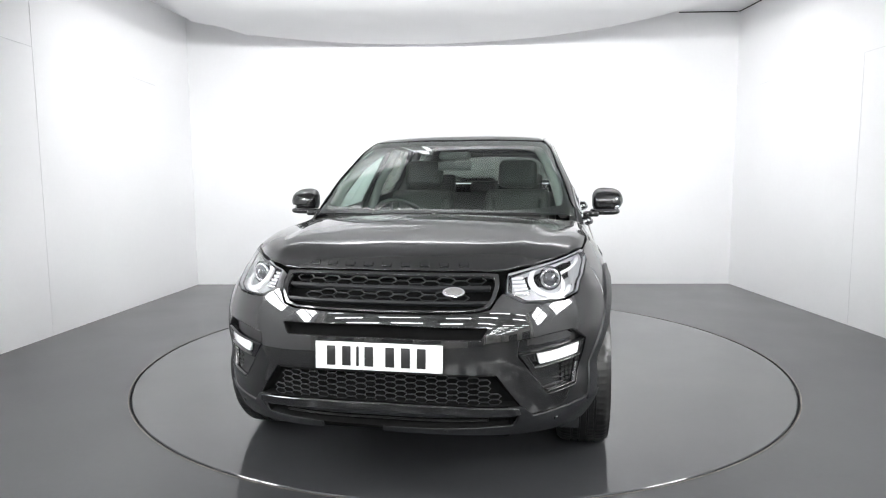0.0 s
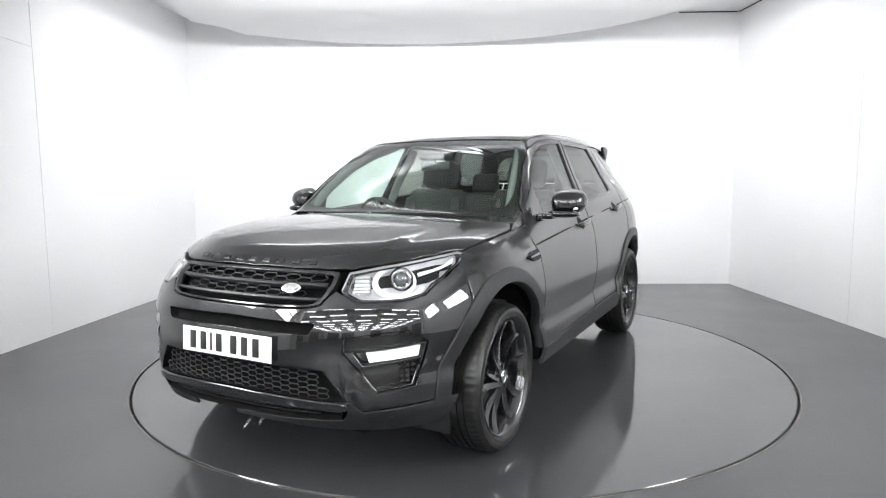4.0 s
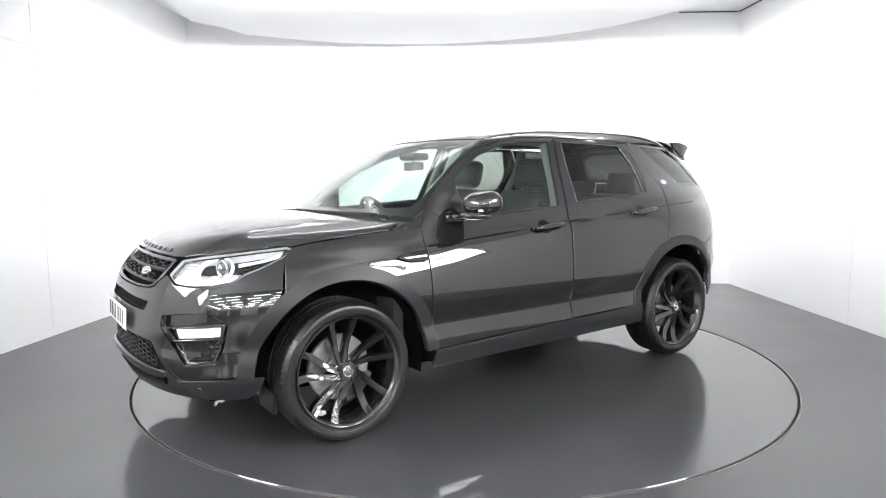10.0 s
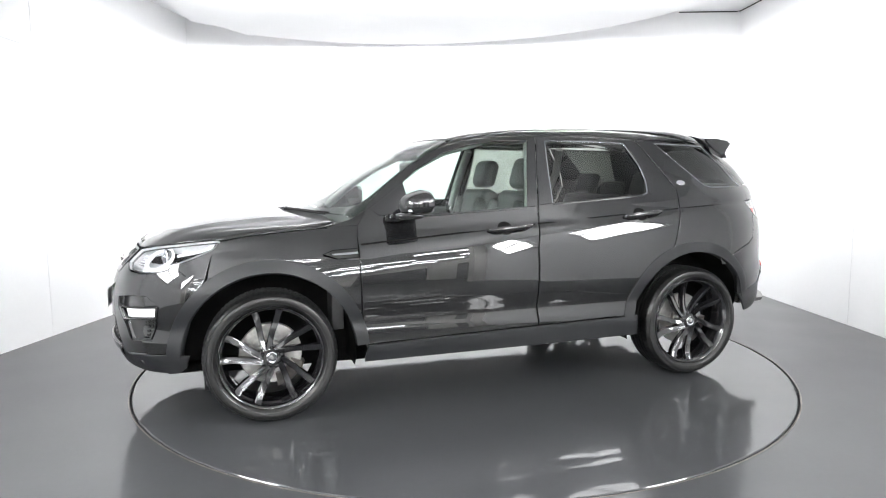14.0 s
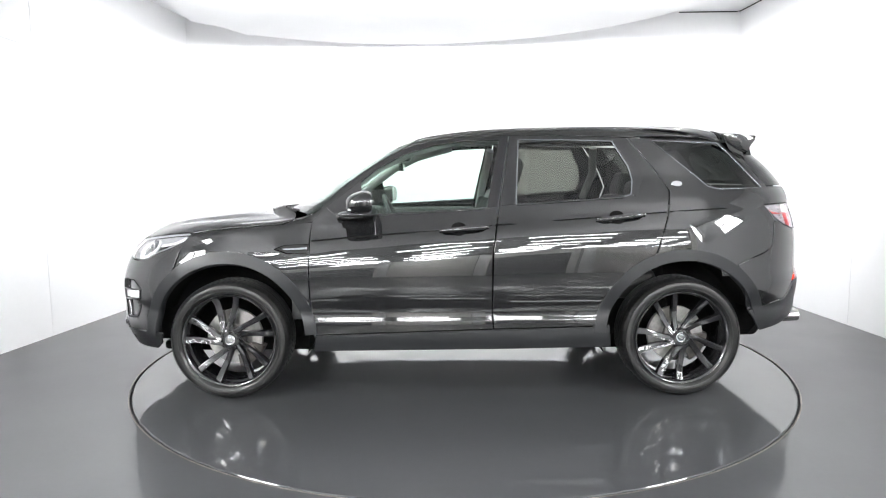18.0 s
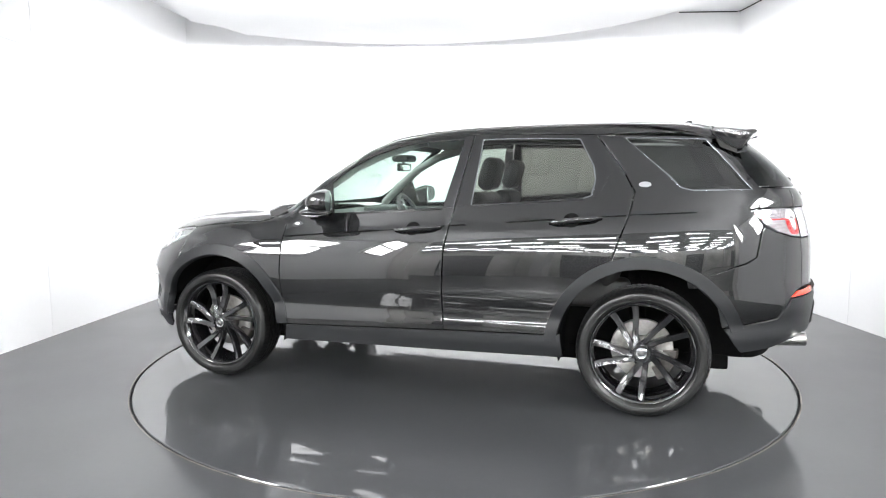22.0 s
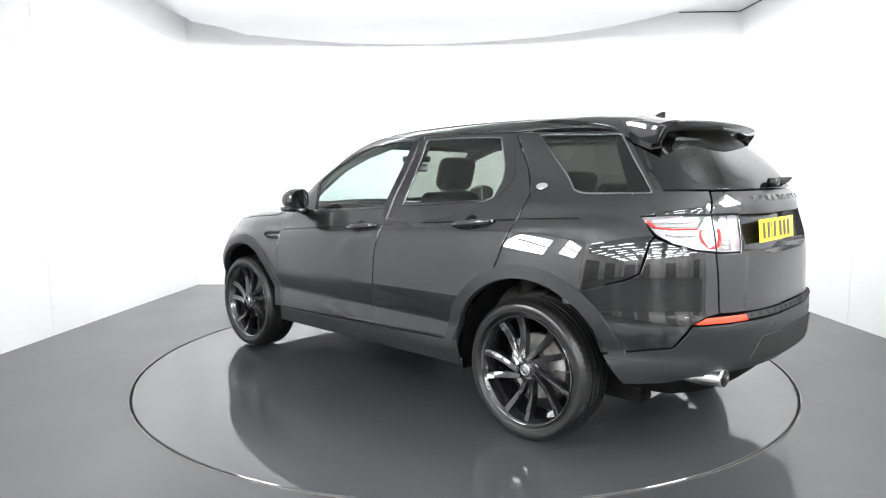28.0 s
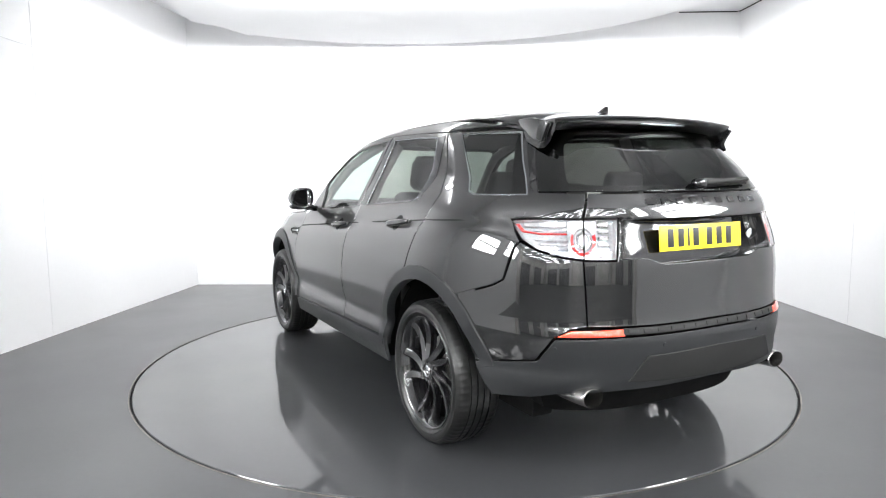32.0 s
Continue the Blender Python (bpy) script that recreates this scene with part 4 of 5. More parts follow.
# ---- lamps ----
def headlamps():
    out = [(24.1, .857), (25.3, .925), (32, .946), (38.6, .961), (44.9, .975), (51.6, .987), (53.4, .977), (51.2, .942), (46, .893), (43.4, .872), (41, .835), (36.8, .819), (32, .816), (27.2, .822)]
    bowls = panel("headlamp", CAR, out, NOSE, LAMP_SILVER, lift=-.085, depth=-.085, gap=.001, soft=.006, both=True, label="clear headlamp with white ring light and chrome reflector")
    nest(panel("headlamp_cover", CAR, out, NOSE, LENS, lift=-.001, depth=.003, soft=.006, both=True, cell=.03, gap=.0012, label="clear lamp cover"), bowls)
    hem = [(u, v) for u, v in out]
    inner = [(25.4, .858), (26.2, .915), (32, .937), (38.6, .952), (44.9, .966), (51.0, .976), (50.6, .948), (45.6, .902), (42.8, .880), (40.5, .844), (36.6, .829), (32, .826), (27.8, .831)]
    nest(panel("lamp_border", CAR, hem, NOSE, GLOSS, holes=[inner], lift=-.012, depth=.006, soft=.005, both=True, cell=.03), bowls)
    face = (.93, .34, .03)
    c = Vector(skin(NOSE, [(36.6, .913)], -.040)[0])
    f = facing(c, face)

    big, small = oval(34.9, .897, 4.9, .064, 40), oval(35.2, .899, 3.75, .047, 40)
    nest(panel("ring_light", CAR, big, NOSE, LAMP_WHITE, holes=[small], lift=-.022, depth=.014, soft=.003, both=True, cell=.02, label="white ring light"), bowls)
    mirrored("inner_ring", lambda: torus(.037, .0080, f @ Matrix.Translation((0, 0, .006)), 40), CHROME, bowls)
    mirrored("projector_lens", lambda: disc(.031, .012, f @ Matrix.Translation((0, 0, -.004)), 32, bulge=.022), LAMP_DARK, bowls, "dark glass projector lens")
    mirrored("reflector_cup", lambda: merge(None, revolve([(.052, .004), (.047, -.004), (.042, -.020), (.033, -.022)], 40, "Z"), f), LAMP_DARK, bowls)
    # inner block with fine bars, and the outer hook of the running light
    for z in (.868, .882, .896, .910, .924):
        seg = [(26.2, z - .0042), (29.6, z - .0042), (29.8, z + .0042), (26.2, z + .0042)]
        nest(panel("lamp_bar", CAR, seg, NOSE, LAMP_WHITE, lift=-.032, depth=.01, soft=.002, both=True, cell=.04), bowls)
    block = [(25.4, .862), (29.9, .860), (30.2, .934), (26.0, .928)]
    nest(panel("turn_reflector", CAR, block, NOSE, CHROME, lift=-.044, depth=.01, soft=.004, both=True, cell=.02), bowls)
    hook = [(40.2, .928), (44.2, .938), (47.6, .952), (49.6, .972), (51.2, .978), (50.2, .950), (46.6, .932), (40.4, .912)]
    nest(panel("running_light", CAR, hook, NOSE, LAMP_WHITE, lift=-.026, depth=.012, soft=.003, both=True, cell=.02), bowls)
    low = [(31.5, .826), (36.5, .829), (40.0, .843), (42.0, .872), (40.6, .876), (38.6, .852), (35.8, .840), (31.5, .836)]
    nest(panel("running_light", CAR, low, NOSE, LAMP_WHITE, lift=-.026, depth=.012, soft=.003, both=True, cell=.02), bowls)


headlamps()


def fog_lamps():
    pocket = [(25.2, .672), (32, .690), (37.2, .694), (41.0, .644), (40.0, .560), (38.2, .458), (31.0, .444), (27.5, .545), (24.8, .616)]
    bowls = panel("fog_lamp_pocket", CAR, pocket, NOSE, PAINT, lift=-.030, depth=-.030, gap=-.001, soft=.006, both=True, label="black recessed fog lamp pocket")
    rim_out = [(25.0, .618), (33, .630), (40.8, .645), (39.8, .572), (33, .560), (27.4, .548)]
    rim_in = [(26.8, .613), (33, .623), (39.9, .635), (39.2, .580), (33, .570), (28.4, .560)]
    nest(panel("fog_lamp_frame", CAR, rim_out, NOSE, GLOSS, holes=[rim_in], lift=.001, depth=.030, soft=.005, both=True, cell=.02), bowls)
    lens = [(28.9, .615), (34, .623), (39.6, .633), (39.1, .581), (34, .573), (29.6, .566)]
    nest(panel("fog_lamp_lens", CAR, lens, NOSE, LAMP_WHITE, lift=-.008, depth=.014, soft=.004, both=True, cell=.02, label="bright white fog lamp lens"), bowls)
    lip = [(31.0, .449), (38.0, .462), (39.5, .545), (38.9, .545), (37.4, .472), (31.2, .459)]
    nest(panel("pocket_lip", CAR, lip, NOSE, GLOSS, lift=.002, depth=.02, soft=.003, both=True, cell=.02), bowls)
    for i in range(3):
        for j in range(5):
            u, v = 35.9 + i * 1.15 - (.25 if j > 3 else 0), .482 + j * .019
            nest(panel("mesh_cell", CAR, oval(u, v, .46, .007, 6), NOSE, MATTE, lift=-.020, depth=.006, soft=0, both=True, cell=.05, gap=0), bowls)


fog_lamps()


def tail_lamps():
    out = [(40.6, 1.134), (34.0, 1.141), (20.7, 1.141), (21.4, .978), (26.0, .979), (31.0, .992), (35.2, 1.018), (38.2, 1.058)]
    bowls = panel("tail_lamp", CAR, out, TAIL, LAMP_CLEAR, lift=-.055, depth=-.055, gap=.001, soft=.006, both=True, label="clear tail lamp with a red ring")
    nest(panel("tail_lamp_cover", CAR, out, TAIL, LENS, lift=.001, depth=.004, soft=.006, both=True, gap=.0012, label="clear lamp cover"), bowls)
    su = .0285
    def hoop(r0, r1, u=27.0, v=1.063):
        return oval(u, v, r1 / su, r1, 36), oval(u, v, r0 / su, r0, 36)
    def bow(r0, r1, a0, a1, u=27.0, v=1.063):
        turn = [radians(a0 + (a1 - a0) * i / 24) for i in range(25)]
        return [(u + r1 / su * math.cos(t), v + r1 * math.sin(t)) for t in turn] + [(u + r0 / su * math.cos(t), v + r0 * math.sin(t)) for t in reversed(turn)]
    nest(panel("red_ring", CAR, bow(.050, .069, 158, 382), TAIL, LAMP_RED, lift=-.014, depth=.02, soft=0, both=True, cell=.02, label="red plastic light ring"), bowls)
    nest(panel("clear_arc", CAR, bow(.050, .069, 24, 156), TAIL, LAMP_WHITE, lift=-.014, depth=.02, soft=0, both=True, cell=.02), bowls)
    a, b = hoop(.030, .044)
    nest(panel("clear_ring", CAR, a, TAIL, CHROME, holes=[b], lift=-.020, depth=.014, soft=0, both=True, cell=.02), bowls)
    nest(panel("lamp_lens", CAR, oval(27.0, 1.063, .026 / su, .026), TAIL, LAMP_WHITE, lift=-.018, depth=.014, soft=0, both=True, cell=.02), bowls)
    bar = [(29.8, 1.083), (35.0, 1.083), (38.6, 1.092), (39.4, 1.112), (40.2, 1.128), (39.0, 1.128), (37.8, 1.100), (34.8, 1.092), (29.8, 1.092)]
    nest(panel("red_bar", CAR, bar, TAIL, LAMP_RED, lift=-.014, depth=.016, soft=.002, both=True, cell=.02), bowls)
    for k in range(7):
        z = 1.004 + k * .0205
        if abs(z - 1.087) < .010:
            continue
        end = 33.2 + (z - 1.0) * 46
        nest(panel("clear_rib", CAR, [(29.8, z - .0065), (min(end, 38.4), z - .0065), (min(end, 38.8), z + .0065), (29.8, z + .0065)], TAIL, LAMP_CLEAR, lift=-.030, depth=.012, soft=.002, both=True, cell=.04), bowls)
    for k in range(6):
        z = .996 + k * .026
        nest(panel("clear_rib", CAR, [(21.9, z - .009), (24.2, z - .009), (24.2, z + .009), (21.9, z + .009)], TAIL, STEEL, lift=-.034, depth=.012, soft=.002, both=True, cell=.04), bowls)
    nest(panel("lamp_seam", CAR, [(26.7, 1.142), (26.95, 1.142), (27.25, .978), (27.0, .978)], TAIL, VOID, lift=.003, depth=.004, soft=0, both=True, gap=0, cell=.03), bowls)


tail_lamps()


# ---- grille and mouth ----
def nose_at(y, z, lift=0.0):
    p, n = cast(np.array([[1.0, y, z]]), np.array([[1.0, 0, 0]]))
    return Vector(p[0] + n[0] * lift)


def hex_net(z0, rows, w, h, y_of, lift, radius):
    """Flattened hexagon wires in staggered columns."""
    bm = bmesh.new()
    pitch = w * .77
    for k in range(-20, 21):
        for j in range(rows):
            c, z = k * pitch, z0 - j * h - (h / 2 if k % 2 else 0)
            lo, hi = y_of(z)
            if c - w / 2 < lo or c + w / 2 > hi:
                continue
            pts = [(c - w * .5, z), (c - w * .27, z + h / 2), (c + w * .27, z + h / 2), (c + w * .5, z), (c + w * .27, z - h / 2), (c - w * .27, z - h / 2)]
            tube([nose_at(a, b, lift) for a, b in pts], radius, 5, bm, cyclic=True)
    return bm


def grille():
    out = [(0, .935), (12, .934), (21, .931), (23.4, .926), (23.0, .885), (21.6, .835), (20.2, .802), (18, .790), (12, .786), (0, .784)]
    inn = [(0, .922), (12, .921), (20.6, .918), (22.2, .913), (21.9, .885), (20.6, .838), (19.3, .812), (17.4, .802), (12, .799), (0, .797)]
    bowl = panel("grille", CAR, twin(out), NOSE, VOID, lift=-.06, depth=-.06, gap=.001, soft=.008, label="black radiator grille with honeycomb bars")[0]
    panel("grille_frame", bowl, twin(out), NOSE, GLOSS, holes=[twin(inn)], lift=.001, depth=.03, soft=.008, cell=.02)
    for z in (.882, .826):
        n = 16
        lo = [(-21.2 + 42.4 * i / n, z - .006) for i in range(n + 1)]
        k = .97 if z < .85 else 1
        panel("grille_bar", bowl, [(u * k, v) for u, v in lo] + [(u * k, v + .014) for u, v in reversed(lo)], NOSE, CLADDING, lift=-.006, depth=.03, soft=.002, cell=.03, label="satin dark grey grille bar")
    for z, s in ((.925, .42), (.874, .405)):
        bm = hex_net(z + .006, 1, .080, .024, lambda q: (-s, s), -.018, .0038)
        part("hexagon_strip", bm, CLADDING, bowl, "dark grey honeycomb wires")
    p, n = cast(np.array([[1.0, .286, .878]]), np.array([[1.0, 0, 0]]))
    f = facing(Vector(p[0] + n[0] * .004), n[0])
    part("front_badge", disc(.046, .008, f @ Matrix.Diagonal((1, .52, 1, 1)), 36, bulge=.004), CHROME, bowl, "plain bright oval badge")
    part("badge_field", disc(.036, .0135, f @ Matrix.Diagonal((1, .46, 1, 1)), 36, bulge=.001), STEEL, bowl)
    # lower mouth
    mouth = [(0, .548), (12, .544), (20.8, .537), (25.4, .405), (12, .425), (0, .430)]
    low = panel("lower_grille", CAR, twin(mouth), NOSE, VOID, lift=-.05, depth=-.05, gap=.001, soft=.006, label="black lower grille with honeycomb mesh")[0]
    bm = hex_net(.552, 5, .054, .0235, lambda q: (-.44 - (.55 - q) * .66, .44 + (.55 - q) * .66), -.014, .0030)
    part("honeycomb_mesh", bm, CLADDING, low, "dark honeycomb mesh")
    bar = [(0, .428), (12, .423), (25.2, .402), (25.7, .372), (24.0, .366), (12, .385), (0, .390)]
    panel("mouth_bar", CAR, twin(bar), NOSE, GLOSS, lift=.012, depth=.03, soft=.006, label="gloss black bar under the mouth")
    lower = [(0, .388), (12, .383), (24.4, .364), (24.2, .322), (12, .318), (0, .318)]
    panel("lower_intake", CAR, twin(lower), NOSE, VOID, lift=-.03, depth=-.03, soft=.004, gap=.001)
    for z in (.338, .356):
        panel("intake_slat", CAR, [(-20, z - .003), (0, z + .003), (20, z - .003), (20, z + .004), (0, z + .010), (-20, z + .004)], NOSE, MATTE, lift=-.014, depth=.012, soft=.001, cell=.05)
    # plain raised blocks where the model name stands
    for k in range(9):
        u = -17.6 + k * 4.25
        panel("name_block", CAR, [(u - 1.15, .951), (u + 1.15, .951), (u + 1.15, .967), (u - 1.15, .967)], NOSE, GLOSS, lift=.005, depth=.007, soft=.003, cell=.04)
    for k in range(9):
        u = 13.6 - k * 3.75
        panel("name_block", CAR, [(u - 1.0, 1.197), (u + 1.0, 1.197), (u + 1.0, 1.224), (u - 1.0, 1.224)], TAIL, GLOSS, lift=.006, depth=.008, soft=.003, cell=.04)


grille()


def plates():
    """Number plates with plain bars for the characters."""
    def plate(name, mat, m, label):
        top = part(name, box(-.004, .0, -.26, .26, -.0555, .0555, .0015), mat, CAR, label)
        top.matrix_local = m
        y = -.219
        for k in range(7):
            w = .050 if k not in (2,) else .016
            y += .0 if k != 4 else .022
            part("plate_bar", box(.0002, .0012, y + w * .14, y + w * .86, -.0395, .0395, .0005), PLATE_INK, top)
            y += w + .0135
        for s in (-.15, .15):
            part("plate_screw", disc(.005, .002, facing((.0005, s, -.046), (1, 0, 0)), 12), mat, top)
        return top
    plate("front_number_plate", PLATE_WHITE, pose(2.277, 0, .636, 0, -3, 0), "white front number plate with plain dark bars")
    plate("rear_number_plate", PLATE_YELLOW, pose(-2.248, -.01, 1.075, 0, -5, 180), "yellow rear number plate with plain dark bars")


plates()


# ---- mirrors, handles, badges, sensors ----
def blob(cx, cy, cz, rx, ry, rz, power=2.6, cut=None):
    """A rounded, slightly boxy shell."""
    bm = bmesh.new()
    bmesh.ops.create_uvsphere(bm, u_segments=36, v_segments=22, radius=1)
    for v in bm.verts:
        d = (abs(v.co.x)**power + abs(v.co.y)**power + abs(v.co.z)**power)**(1 / power)
        v.co /= d
        v.co = Vector((cx + rx * v.co.x, cy + ry * v.co.y, cz + rz * v.co.z))
        if cut is not None and v.co.x < cut:
            v.co.x = cut
    return bm


def door_mirrors():
    def shell():
        bm = blob(.572, .985, 1.196, .088, .094, .082, 3.0, cut=.512)
        for v in bm.verts:
            # taper outwards and forwards, top falls towards the tip
            k = (v.co.y - .90) / .16
            v.co.z += -.014 * max(0, k) * (1 if v.co.z > 1.186 else -1.2)
            v.co.x -= .035 * max(0, k)
            v.co.z = 1.15 + (v.co.z - 1.15) * (1 - .3 * max(0, (v.co.x - .53) / .13))
        return bm
    tops = mirrored("door_mirror", shell, PAINT, None, "glossy black door mirror")
    mirrored("mirror_base", lambda: blob(.60, .968, 1.128, .085, .090, .024, 2.6), GLOSS, tops)
    mirrored("mirror_arm", lambda: box(.60, .70, .84, .93, 1.098, 1.132, .012, segments=3), GLOSS, tops)
    mirrored("mirror_foot", lambda: box(.63, .715, .835, .872, 1.086, 1.128, .010, segments=3), GLOSS, tops)
    mirrored("mirror_glass", lambda: merge(None, disc(.07, .004, Matrix.Identity(4), 36), facing((.505, .975, 1.190), (-1, 0, 0)) @ Matrix.Diagonal((.78, 1.06, 1, 1))), MIRROR, tops, "silver mirror glass")
    mirrored("mirror_lamp", lambda: box(.585, .62, 1.020, 1.050, 1.152, 1.164, .004), LAMP_WHITE, tops)


door_mirrors()


def small_fittings():
    for x0, z0, x1, z1, cx, cz in ((.076, 1.021, -.186, 1.043, -.022, 1.031), (-.864, 1.082, -1.124, 1.110, -.972, 1.095)):
        # the recess is a flat black oval, its shade put into the colour
        cups = panel("handle_cup", CAR, oval(cx, cz, .050, .042), SIDE, VOID, both=True, soft=0, lift=.0015, depth=.006, cell=.02, label="flat black oval for the shade in the door handle recess")
        ps = skin(SIDE, [(x0 + (x1 - x0) * i / 10, z0 + (z1 - z0) * i / 10) for i in range(11)])

        def bar():
            bm = bmesh.new()
            rings = []
            for i, p in enumerate(ps):
                s = i / 10
                off = .030 - .018 * abs(2 * s - 1)**6
                hh = .0175 - .006 * abs(2 * s - 1)**4
                c = Vector(p) + Vector((0, off, 0))
                rings.append([bm.verts.new(c + Vector((0, .010 * math.cos(a), hh * math.sin(a)))) for a in [2 * math.pi * k / 12 for k in range(12)]])
            for p, q in zip(rings, rings[1:]):
                for k in range(12):
                    bm.faces.new((p[k], p[(k + 1) % 12], q[(k + 1) % 12], q[k]))
            bm.faces.new(rings[0])
            bm.faces.new(rings[-1][::-1])
            bmesh.ops.recalc_face_normals(bm, faces=bm.faces[:])
            for i in (0, 10):
                c = ps[i]
                box(c[0] - .018, c[0] + .018, c[1] - .01, c[1] + .016, c[2] - .010, c[2] + .010, .005, bm)
            return bm
        mirrored("door_handle", bar, GLOSS, None, "glossy black door handle")
    vent = [(1.086, .918), (1.023, .943), (.878, .948), (.878, .893), (1.0, .890)]
    tops = panel("wing_vent", CAR, vent, SIDE, MATTE, both=True, soft=.006, lift=.002, depth=.006, cell=.02, label="black vent on the front wing")
    bar = [(1.045, .921), (.882, .930), (.882, .912), (1.02, .908)]
    nest(panel("vent_blade", CAR, bar, SIDE, LAMP_DARK, both=True, soft=.004, lift=.009, depth=.008, cell=.02), tops)
    hem = [(1.076, .917), (1.02, .937), (.884, .942), (.884, .899), (1.004, .896)]
    nest(panel("vent_frame", CAR, vent, SIDE, GLOSS, holes=[hem], both=True, soft=.004, lift=.007, depth=.008, cell=.02), tops)
    panel("pillar_badge", CAR, oval(-1.363, 1.292, .036, .018), SIDE, CHROME, both=True, soft=0, lift=.005, depth=.006, cell=.012, label="plain bright oval badge")
    p = skin(TAIL, [(-18.2, 1.062)], -.055)[0]
    part("rear_badge", disc(.044, .007, facing(p, (-1, -.12, 0)) @ Matrix.Diagonal((1, .58, 1, 1)), 32, bulge=.003), CHROME, CAR, "plain bright oval badge")
    # parking sensors
    for kind, pts in ((NOSE, [(33.6, .325), (-33.6, .325), (12.0, .305), (-12.0, .305)]), (TAIL, [(32.1, .612), (-32.1, .612), (12.4, .622), (-12.4, .622)])):
        for u, v in pts:
            panel("parking_sensor", CAR, oval(u, v, .5, .0115, 18), kind, CLADDING, soft=0, lift=.008, depth=.006, cell=.02)
    # roof aerial
    bm = bmesh.new()
    secs = [(-1.545, .004, .004), (-1.575, .013, .016), (-1.60, .014, .030), (-1.618, .011, .039), (-1.640, .006, .039)]
    rings = []
    for x, w, hgt in secs:
        z = float(CROWN(x)) - .004
        back = -.004 if hgt > .03 else 0
        rings.append([bm.verts.new(v) for v in ((x, -w, z), (x + back * .6, -w * .6, z + hgt * .6), (x + back, 0, z + hgt), (x + back * .6, w * .6, z + hgt * .6), (x, w, z))])
    for a, b in zip(rings, rings[1:]):
        for k in range(4):
            bm.faces.new((a[k], a[k + 1], b[k + 1], b[k]))
    bm.faces.new(rings[0])
    bm.faces.new(rings[-1][::-1])
    bmesh.ops.recalc_face_normals(bm, faces=bm.faces[:])
    part("roof_aerial", bm, PAINT, CAR, "black shark-fin roof aerial")


small_fittings()


def spoiler():
    bm = bmesh.new()
    rings, n = [], 40
    for i in range(n + 1):
        s = -1 + 2 * i / n
        y = .592 * s
        e = abs(s)
        zr = skin(LID, [(-1.735, abs(y) * .93)])[0][2]
        xt = -2.015 + .075 * e**2.2
        zt = 1.612 - .018 * e**2
        drop = .5 * max(0, (e - .90) / .10)**1.5
        y1 = y * (1 - .06 * (e > .9) * (e - .9) / .1)
        low = zt - .034 - drop * .12
        rings.append([bm.verts.new(v) for v in ((-1.735, y, zr + .003), (-1.80, y, zr * .62 + zt * .38 + .006), (-1.90, y, zr * .25 + zt * .75 + .004), (xt + .012, y1, zt + .002), (xt, y1, zt - .006), (xt + .006, y1, zt - .018),
                                                (xt + .05, y1, low - .004), (-1.90, y, low - .016 - drop * .03), (-1.85, y, low - .02 - drop * .03), (-1.76, y, zr - .045))])
    m = len(rings[0])
    for a, b in zip(rings, rings[1:]):
        for k in range(m):
            j = (k + 1) % m
            bm.faces.new((a[k], a[j], b[j], b[k]))
    bm.faces.new(rings[0])
    bm.faces.new(rings[-1][::-1])
    bmesh.ops.recalc_face_normals(bm, faces=bm.faces[:])
    top = part("roof_spoiler", bm, PAINT, CAR, "glossy black roof spoiler over the rear window", sharp=50)

    def fin():
        own = bmesh.new()
        prof = [(-1.70, 1.604), (-1.72, 1.572), (-1.80, 1.515), (-1.858, 1.490), (-1.880, 1.496), (-1.895, 1.530), (-1.925, 1.572), (-1.88, 1.590), (-1.80, 1.606)]
        a = [own.verts.new((x, .580 - .10 * (1.6 - z), z)) for x, z in prof]
        b = [own.verts.new((x, .602 - .06 * (1.6 - z), z)) for x, z in prof]
        own.faces.new(a)
        own.faces.new(b[::-1])
        for k in range(len(a)):
            j = (k + 1) % len(a)
            own.faces.new((a[k], b[k], b[j], a[j]))
        bmesh.ops.recalc_face_normals(own, faces=own.faces[:])
        bmesh.ops.bevel(own, geom=own.edges[:], offset=.005, segments=2, affect="EDGES", profile=.5)
        return own
    mirrored("spoiler_fin", fin, PAINT, [top, top])
    part("brake_light", box(-2.016, -2.004, -.14, .14, 1.572, 1.580, .002), LAMP_DARK, top)


spoiler()


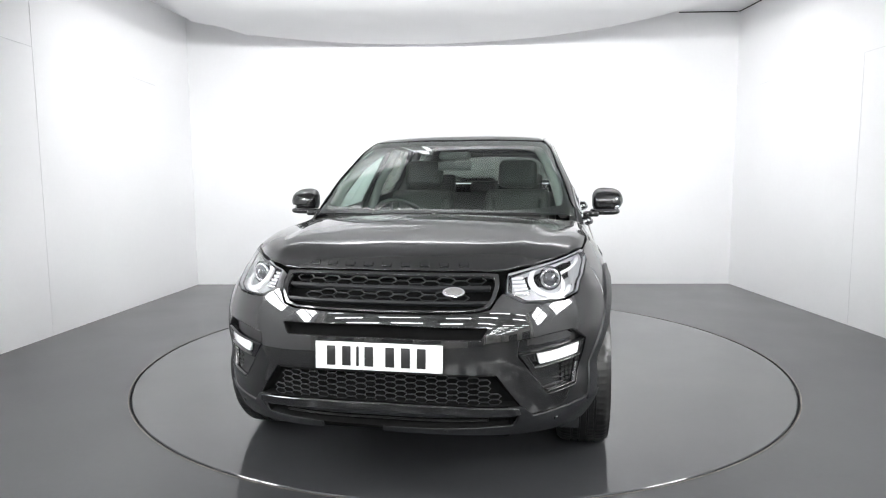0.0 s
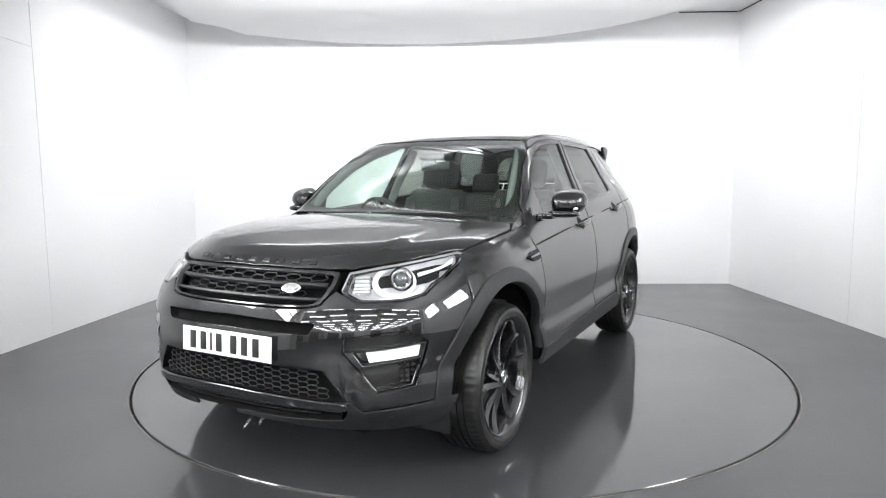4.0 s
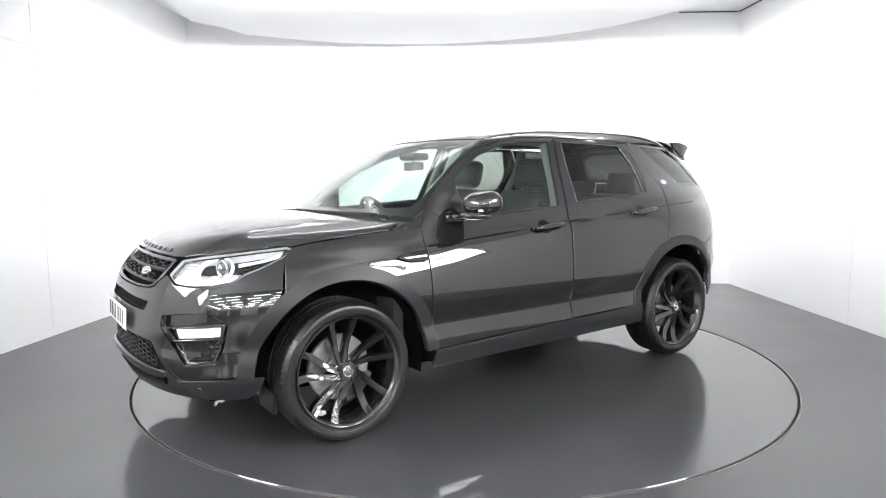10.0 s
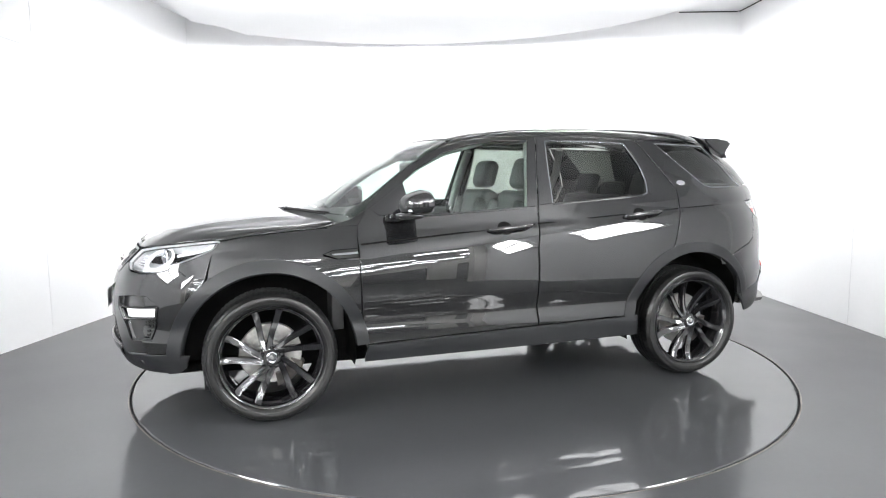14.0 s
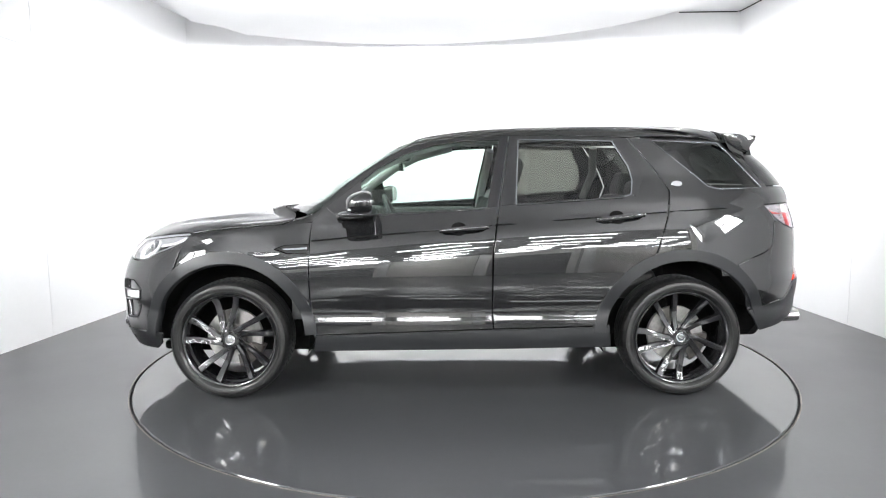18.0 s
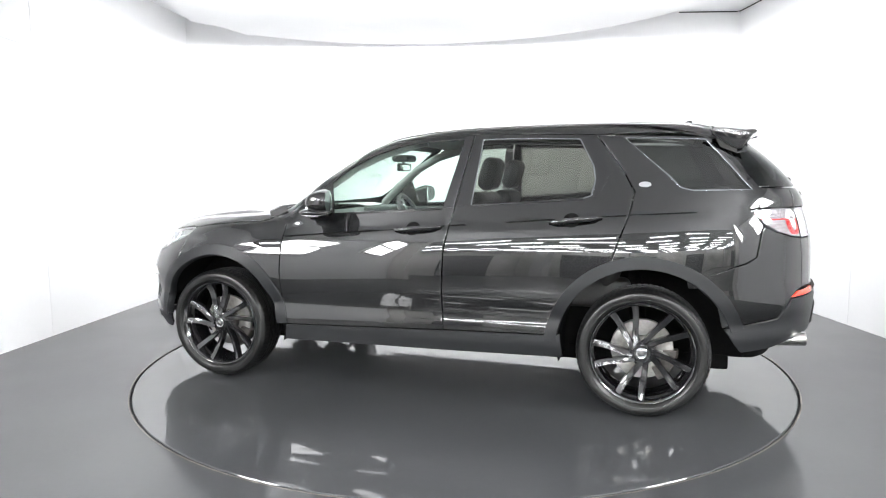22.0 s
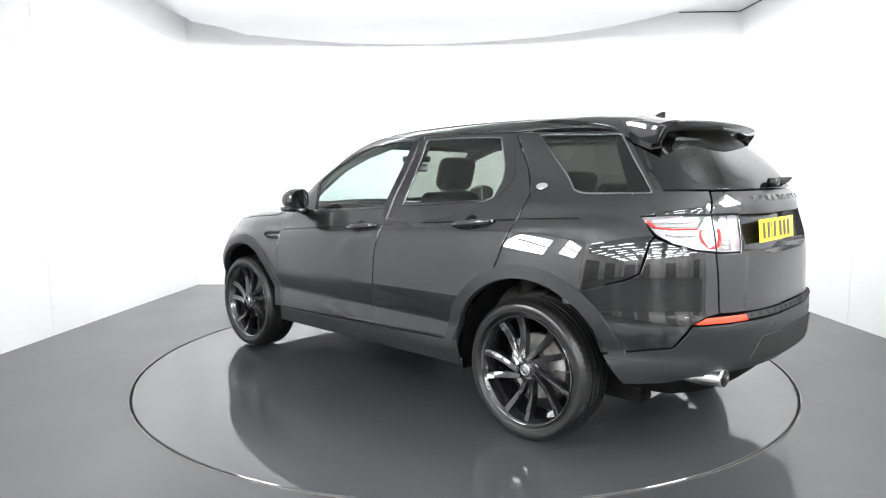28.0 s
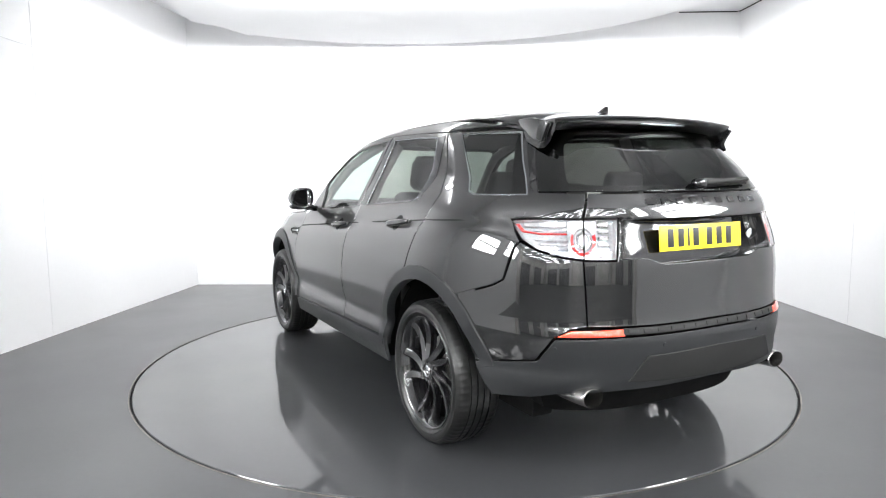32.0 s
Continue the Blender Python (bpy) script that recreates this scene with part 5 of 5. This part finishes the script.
def wipers_and_pipes():
    # rear wiper rests on the lower glass
    a, b = skin(TAIL, [(-1.0, 1.272), (-17.5, 1.286)], .02)
    mid = [Vector(a) + (Vector(b) - Vector(a)) * (i / 8) for i in range(9)]
    top = part("rear_wiper", tube([p + Vector((-.012 * math.sin(math.pi * i / 8) - .01, 0, .004)) for i, p in enumerate(mid)], [.020, .019, .017, .015, .013, .012, .011, .010, .008], 10), MATTE, CAR, "black rear wiper with its cover")
    part("wiper_blade", tube([p + Vector((.0, 0, -.014)) for p in mid[1:]], .006, 6), MATTE, top)
    part("wiper_pivot", blob(a[0] - .004, a[1], a[2], .028, .036, .024), GLOSS, top)
    # two front wipers at the foot of the screen
    for ends in ([(1.20, .02), (1.165, .18), (1.09, .42), (1.02, .585)], [(1.19, -.52), (1.20, -.30), (1.20, -.1), (1.18, .12)]):
        ps = [Vector(q) for q in skin(LID, ends, -.005)]
        w = part("front_wiper", tube(ps, [.009, .007, .006, .005], 8), MATTE, CAR, "black windscreen wiper")
        qs = [Vector(q) for q in skin(LID, [(x - .02, y) for x, y in ends[1:]], -.004)]
        part("wiper_blade", tube(qs, .006, 6), MATTE, w)
        part("wiper_pivot", disc(.018, .016, facing(ps[0] - Vector((0, 0, .01)), (0, 0, 1)), 16, bulge=.004), GLOSS, w)
    # exhaust tips
    for s in (1, -1):
        bm = merge(None, revolve([(.046, 0), (.050, .004), (.050, .16), (.044, .20), (.040, .20), (.043, .02), (.046, 0)], 36, "X"), pose(-2.24, s * .59, .432, 0, 3, 0) @ Matrix.Diagonal((1, 1.12, .82, 1)))
        t = part("exhaust_tip", bm, STEEL, CAR, "bright steel oval exhaust tip")
        part("exhaust_pipe", tube([(-2.04, s * .59, .432), (-1.80, s * .50, .38)], .035, 14), RUST, t)
        part("exhaust_core", merge(None, disc(.042, .004, Matrix.Identity(4), 24), facing((-2.13, s * .59, .430), (-1, 0, 0))), VOID, t)


wipers_and_pipes()


# ---- cabin ----
def cabin():
    def soft_box(x0, x1, y0, y1, z0, z1, r, m=None):
        bm = box(x0, x1, y0, y1, z0, z1, r, segments=4)
        if m is not None:
            bmesh.ops.transform(bm, matrix=m, verts=bm.verts[:])
        return bm

    def lean(x, z, deg):
        return Matrix.Translation((x, 0, z)) @ Matrix.Rotation(radians(deg), 4, "Y") @ Matrix.Translation((-x, 0, -z))
    for y in (.37, -.37):
        t = Matrix.Translation((.22, 0, .02)) @ lean(-.42, .62, -16)
        top = part("front_seat", soft_box(-.16, .34, y - .25, y + .25, .55, .70, .05), LEATHER, CAR, "dark leather front seat with headrest")
        part("seat_back", soft_box(-.48, -.34, y - .245, y + .245, .60, 1.24, .055, t), LEATHER, top)
        for s in (-1, 1):
            part("seat_bolster", soft_box(-.40, -.29, y + s * .205 - .04, y + s * .205 + .04, .66, 1.16, .035, t), LEATHER, top)
            part("headrest_post", merge(None, tube([(-.41, y + s * .06, 1.20), (-.41, y + s * .06, 1.32)], .008, 8), t), STEEL, top)
        part("headrest", soft_box(-.46, -.35, y - .15, y + .15, 1.255, 1.475, .055, t), LEATHER, top)
    bench = part("rear_seat", soft_box(-1.30, -.78, -.66, .66, .55, .74, .05), LEATHER, CAR, "dark leather rear bench with three headrests")
    t = Matrix.Translation((.14, 0, .0)) @ lean(-1.28, .65, -18)
    part("bench_back", soft_box(-1.34, -1.22, -.66, .66, .62, 1.22, .05, t), LEATHER, bench)
    for y in (.40, 0, -.40):
        hz = 1.40 if y else 1.33
        part("rear_headrest", soft_box(-1.32, -1.23, y - .13, y + .13, 1.215, hz, .04, t), LEATHER, bench)
    dash = bmesh.new()
    prof = [(.60, .72), (.56, .80), (.58, .94), (.63, 1.045), (.70, 1.065), (.85, 1.085), (.98, 1.09), (1.02, 1.04), (1.02, .70)]
    a = [dash.verts.new((x, -.77, z)) for x, z in prof]
    b = [dash.verts.new((x, .77, z)) for x, z in prof]
    for k in range(len(a)):
        j = (k + 1) % len(a)
        dash.faces.new((a[k], b[k], b[j], a[j]))
    dash.faces.new(a[::-1])
    dash.faces.new(b)
    bmesh.ops.recalc_face_normals(dash, faces=dash.faces[:])
    d = part("dashboard", dash, CABIN, CAR, "dark moulded dashboard")
    part("instrument_hood", soft_box(.56, .80, -.55, -.19, 1.04, 1.115, .03), CABIN, d)
    part("screen", box(.575, .585, -.12, .12, .92, 1.02, .004), GLOSS, d)
    part("centre_console", soft_box(-.45, .60, -.11, .11, .50, .78, .04), CABIN, CAR)
    m = Matrix.Translation((.46, -.37, 1.03)) @ Matrix.Rotation(radians(-66), 4, "Y")
    sw = part("steering_wheel", torus(.180, .0155, m, 48), LEATHER, CAR, "dark leather steering wheel")
    part("wheel_hub", merge(None, disc(.065, .03, Matrix.Identity(4), 28, bulge=.015), m @ Matrix.Translation((0, 0, -.035))), CABIN, sw)
    for ang in (0, 90, 180):
        q = m @ Matrix.Rotation(radians(ang), 4, "Z")
        part("wheel_spoke", merge(None, box(.04, .175, -.018, .018, -.018, -.004, .004), q), STEEL, sw)
    part("steering_column", tube([m @ Vector((0, 0, -.04)), m @ Vector((0, 0, -.28))], .035, 12), CABIN, sw)
    # mirror and sensor box behind the screen
    pod = part("sensor_pod", soft_box(.30, .43, -.10, .10, 1.455, 1.505, .02), CABIN, CAR, "dark sensor pod at the top of the windscreen")
    mir = part("inner_mirror", soft_box(.355, .385, -.115, .115, 1.385, 1.445, .014), CABIN, CAR, "inner rear-view mirror")
    part("mirror_stalk", tube([(.375, 0, 1.43), (.37, 0, 1.47)], .01, 8), CABIN, mir)
    part("mirror_face", box(.351, .3545, -.105, .105, 1.392, 1.438, .004), MIRROR, mir)
    # door cards and inner pillars
    for s in (1, -1):
        for x0, x1 in ((-.20, .84), (-.90, -.24)):
            part("door_card", soft_box(x0, x1, s * .80 - .025, s * .80 + .025, .50, 1.09, .02), CABIN, CAR)
        for pts in ([(.83, .72, 1.12), (.67, .68, 1.265), (.47, .625, 1.41), (.28, .565, 1.50), (.0, .535, 1.575)], [(-.24, .77, 1.10), (-.27, .70, 1.30), (-.32, .57, 1.55)], [(-1.12, .76, 1.16), (-1.18, .68, 1.36), (-1.16, .58, 1.57)]):
            part("inner_pillar", tube([(x, s * y, z) for x, y, z in pts], .032, 10), LINING, CAR, "grey inner pillar trim")
    part("parcel_cover", soft_box(-1.95, -1.42, -.66, .66, 1.07, 1.10, .012), CABIN, CAR, "dark luggage cover")


cabin()


# ---- what moves: the car rides on the turning table ----
AXIS = Vector((-.055, -.034, 0))


def motions():
    """A steady turn clockwise from above."""
    turn = lambda t: Matrix.Rotation(radians(-98.847 - 4.4148 * t), 4, "Z")
    times = [t for t in range(0, 33)]
    walk(CAR, [(float(t), turn(t) @ Matrix.Translation(-AXIS)) for t in times])
    walk(TABLE, [(float(t), turn(t)) for t in times])


motions()
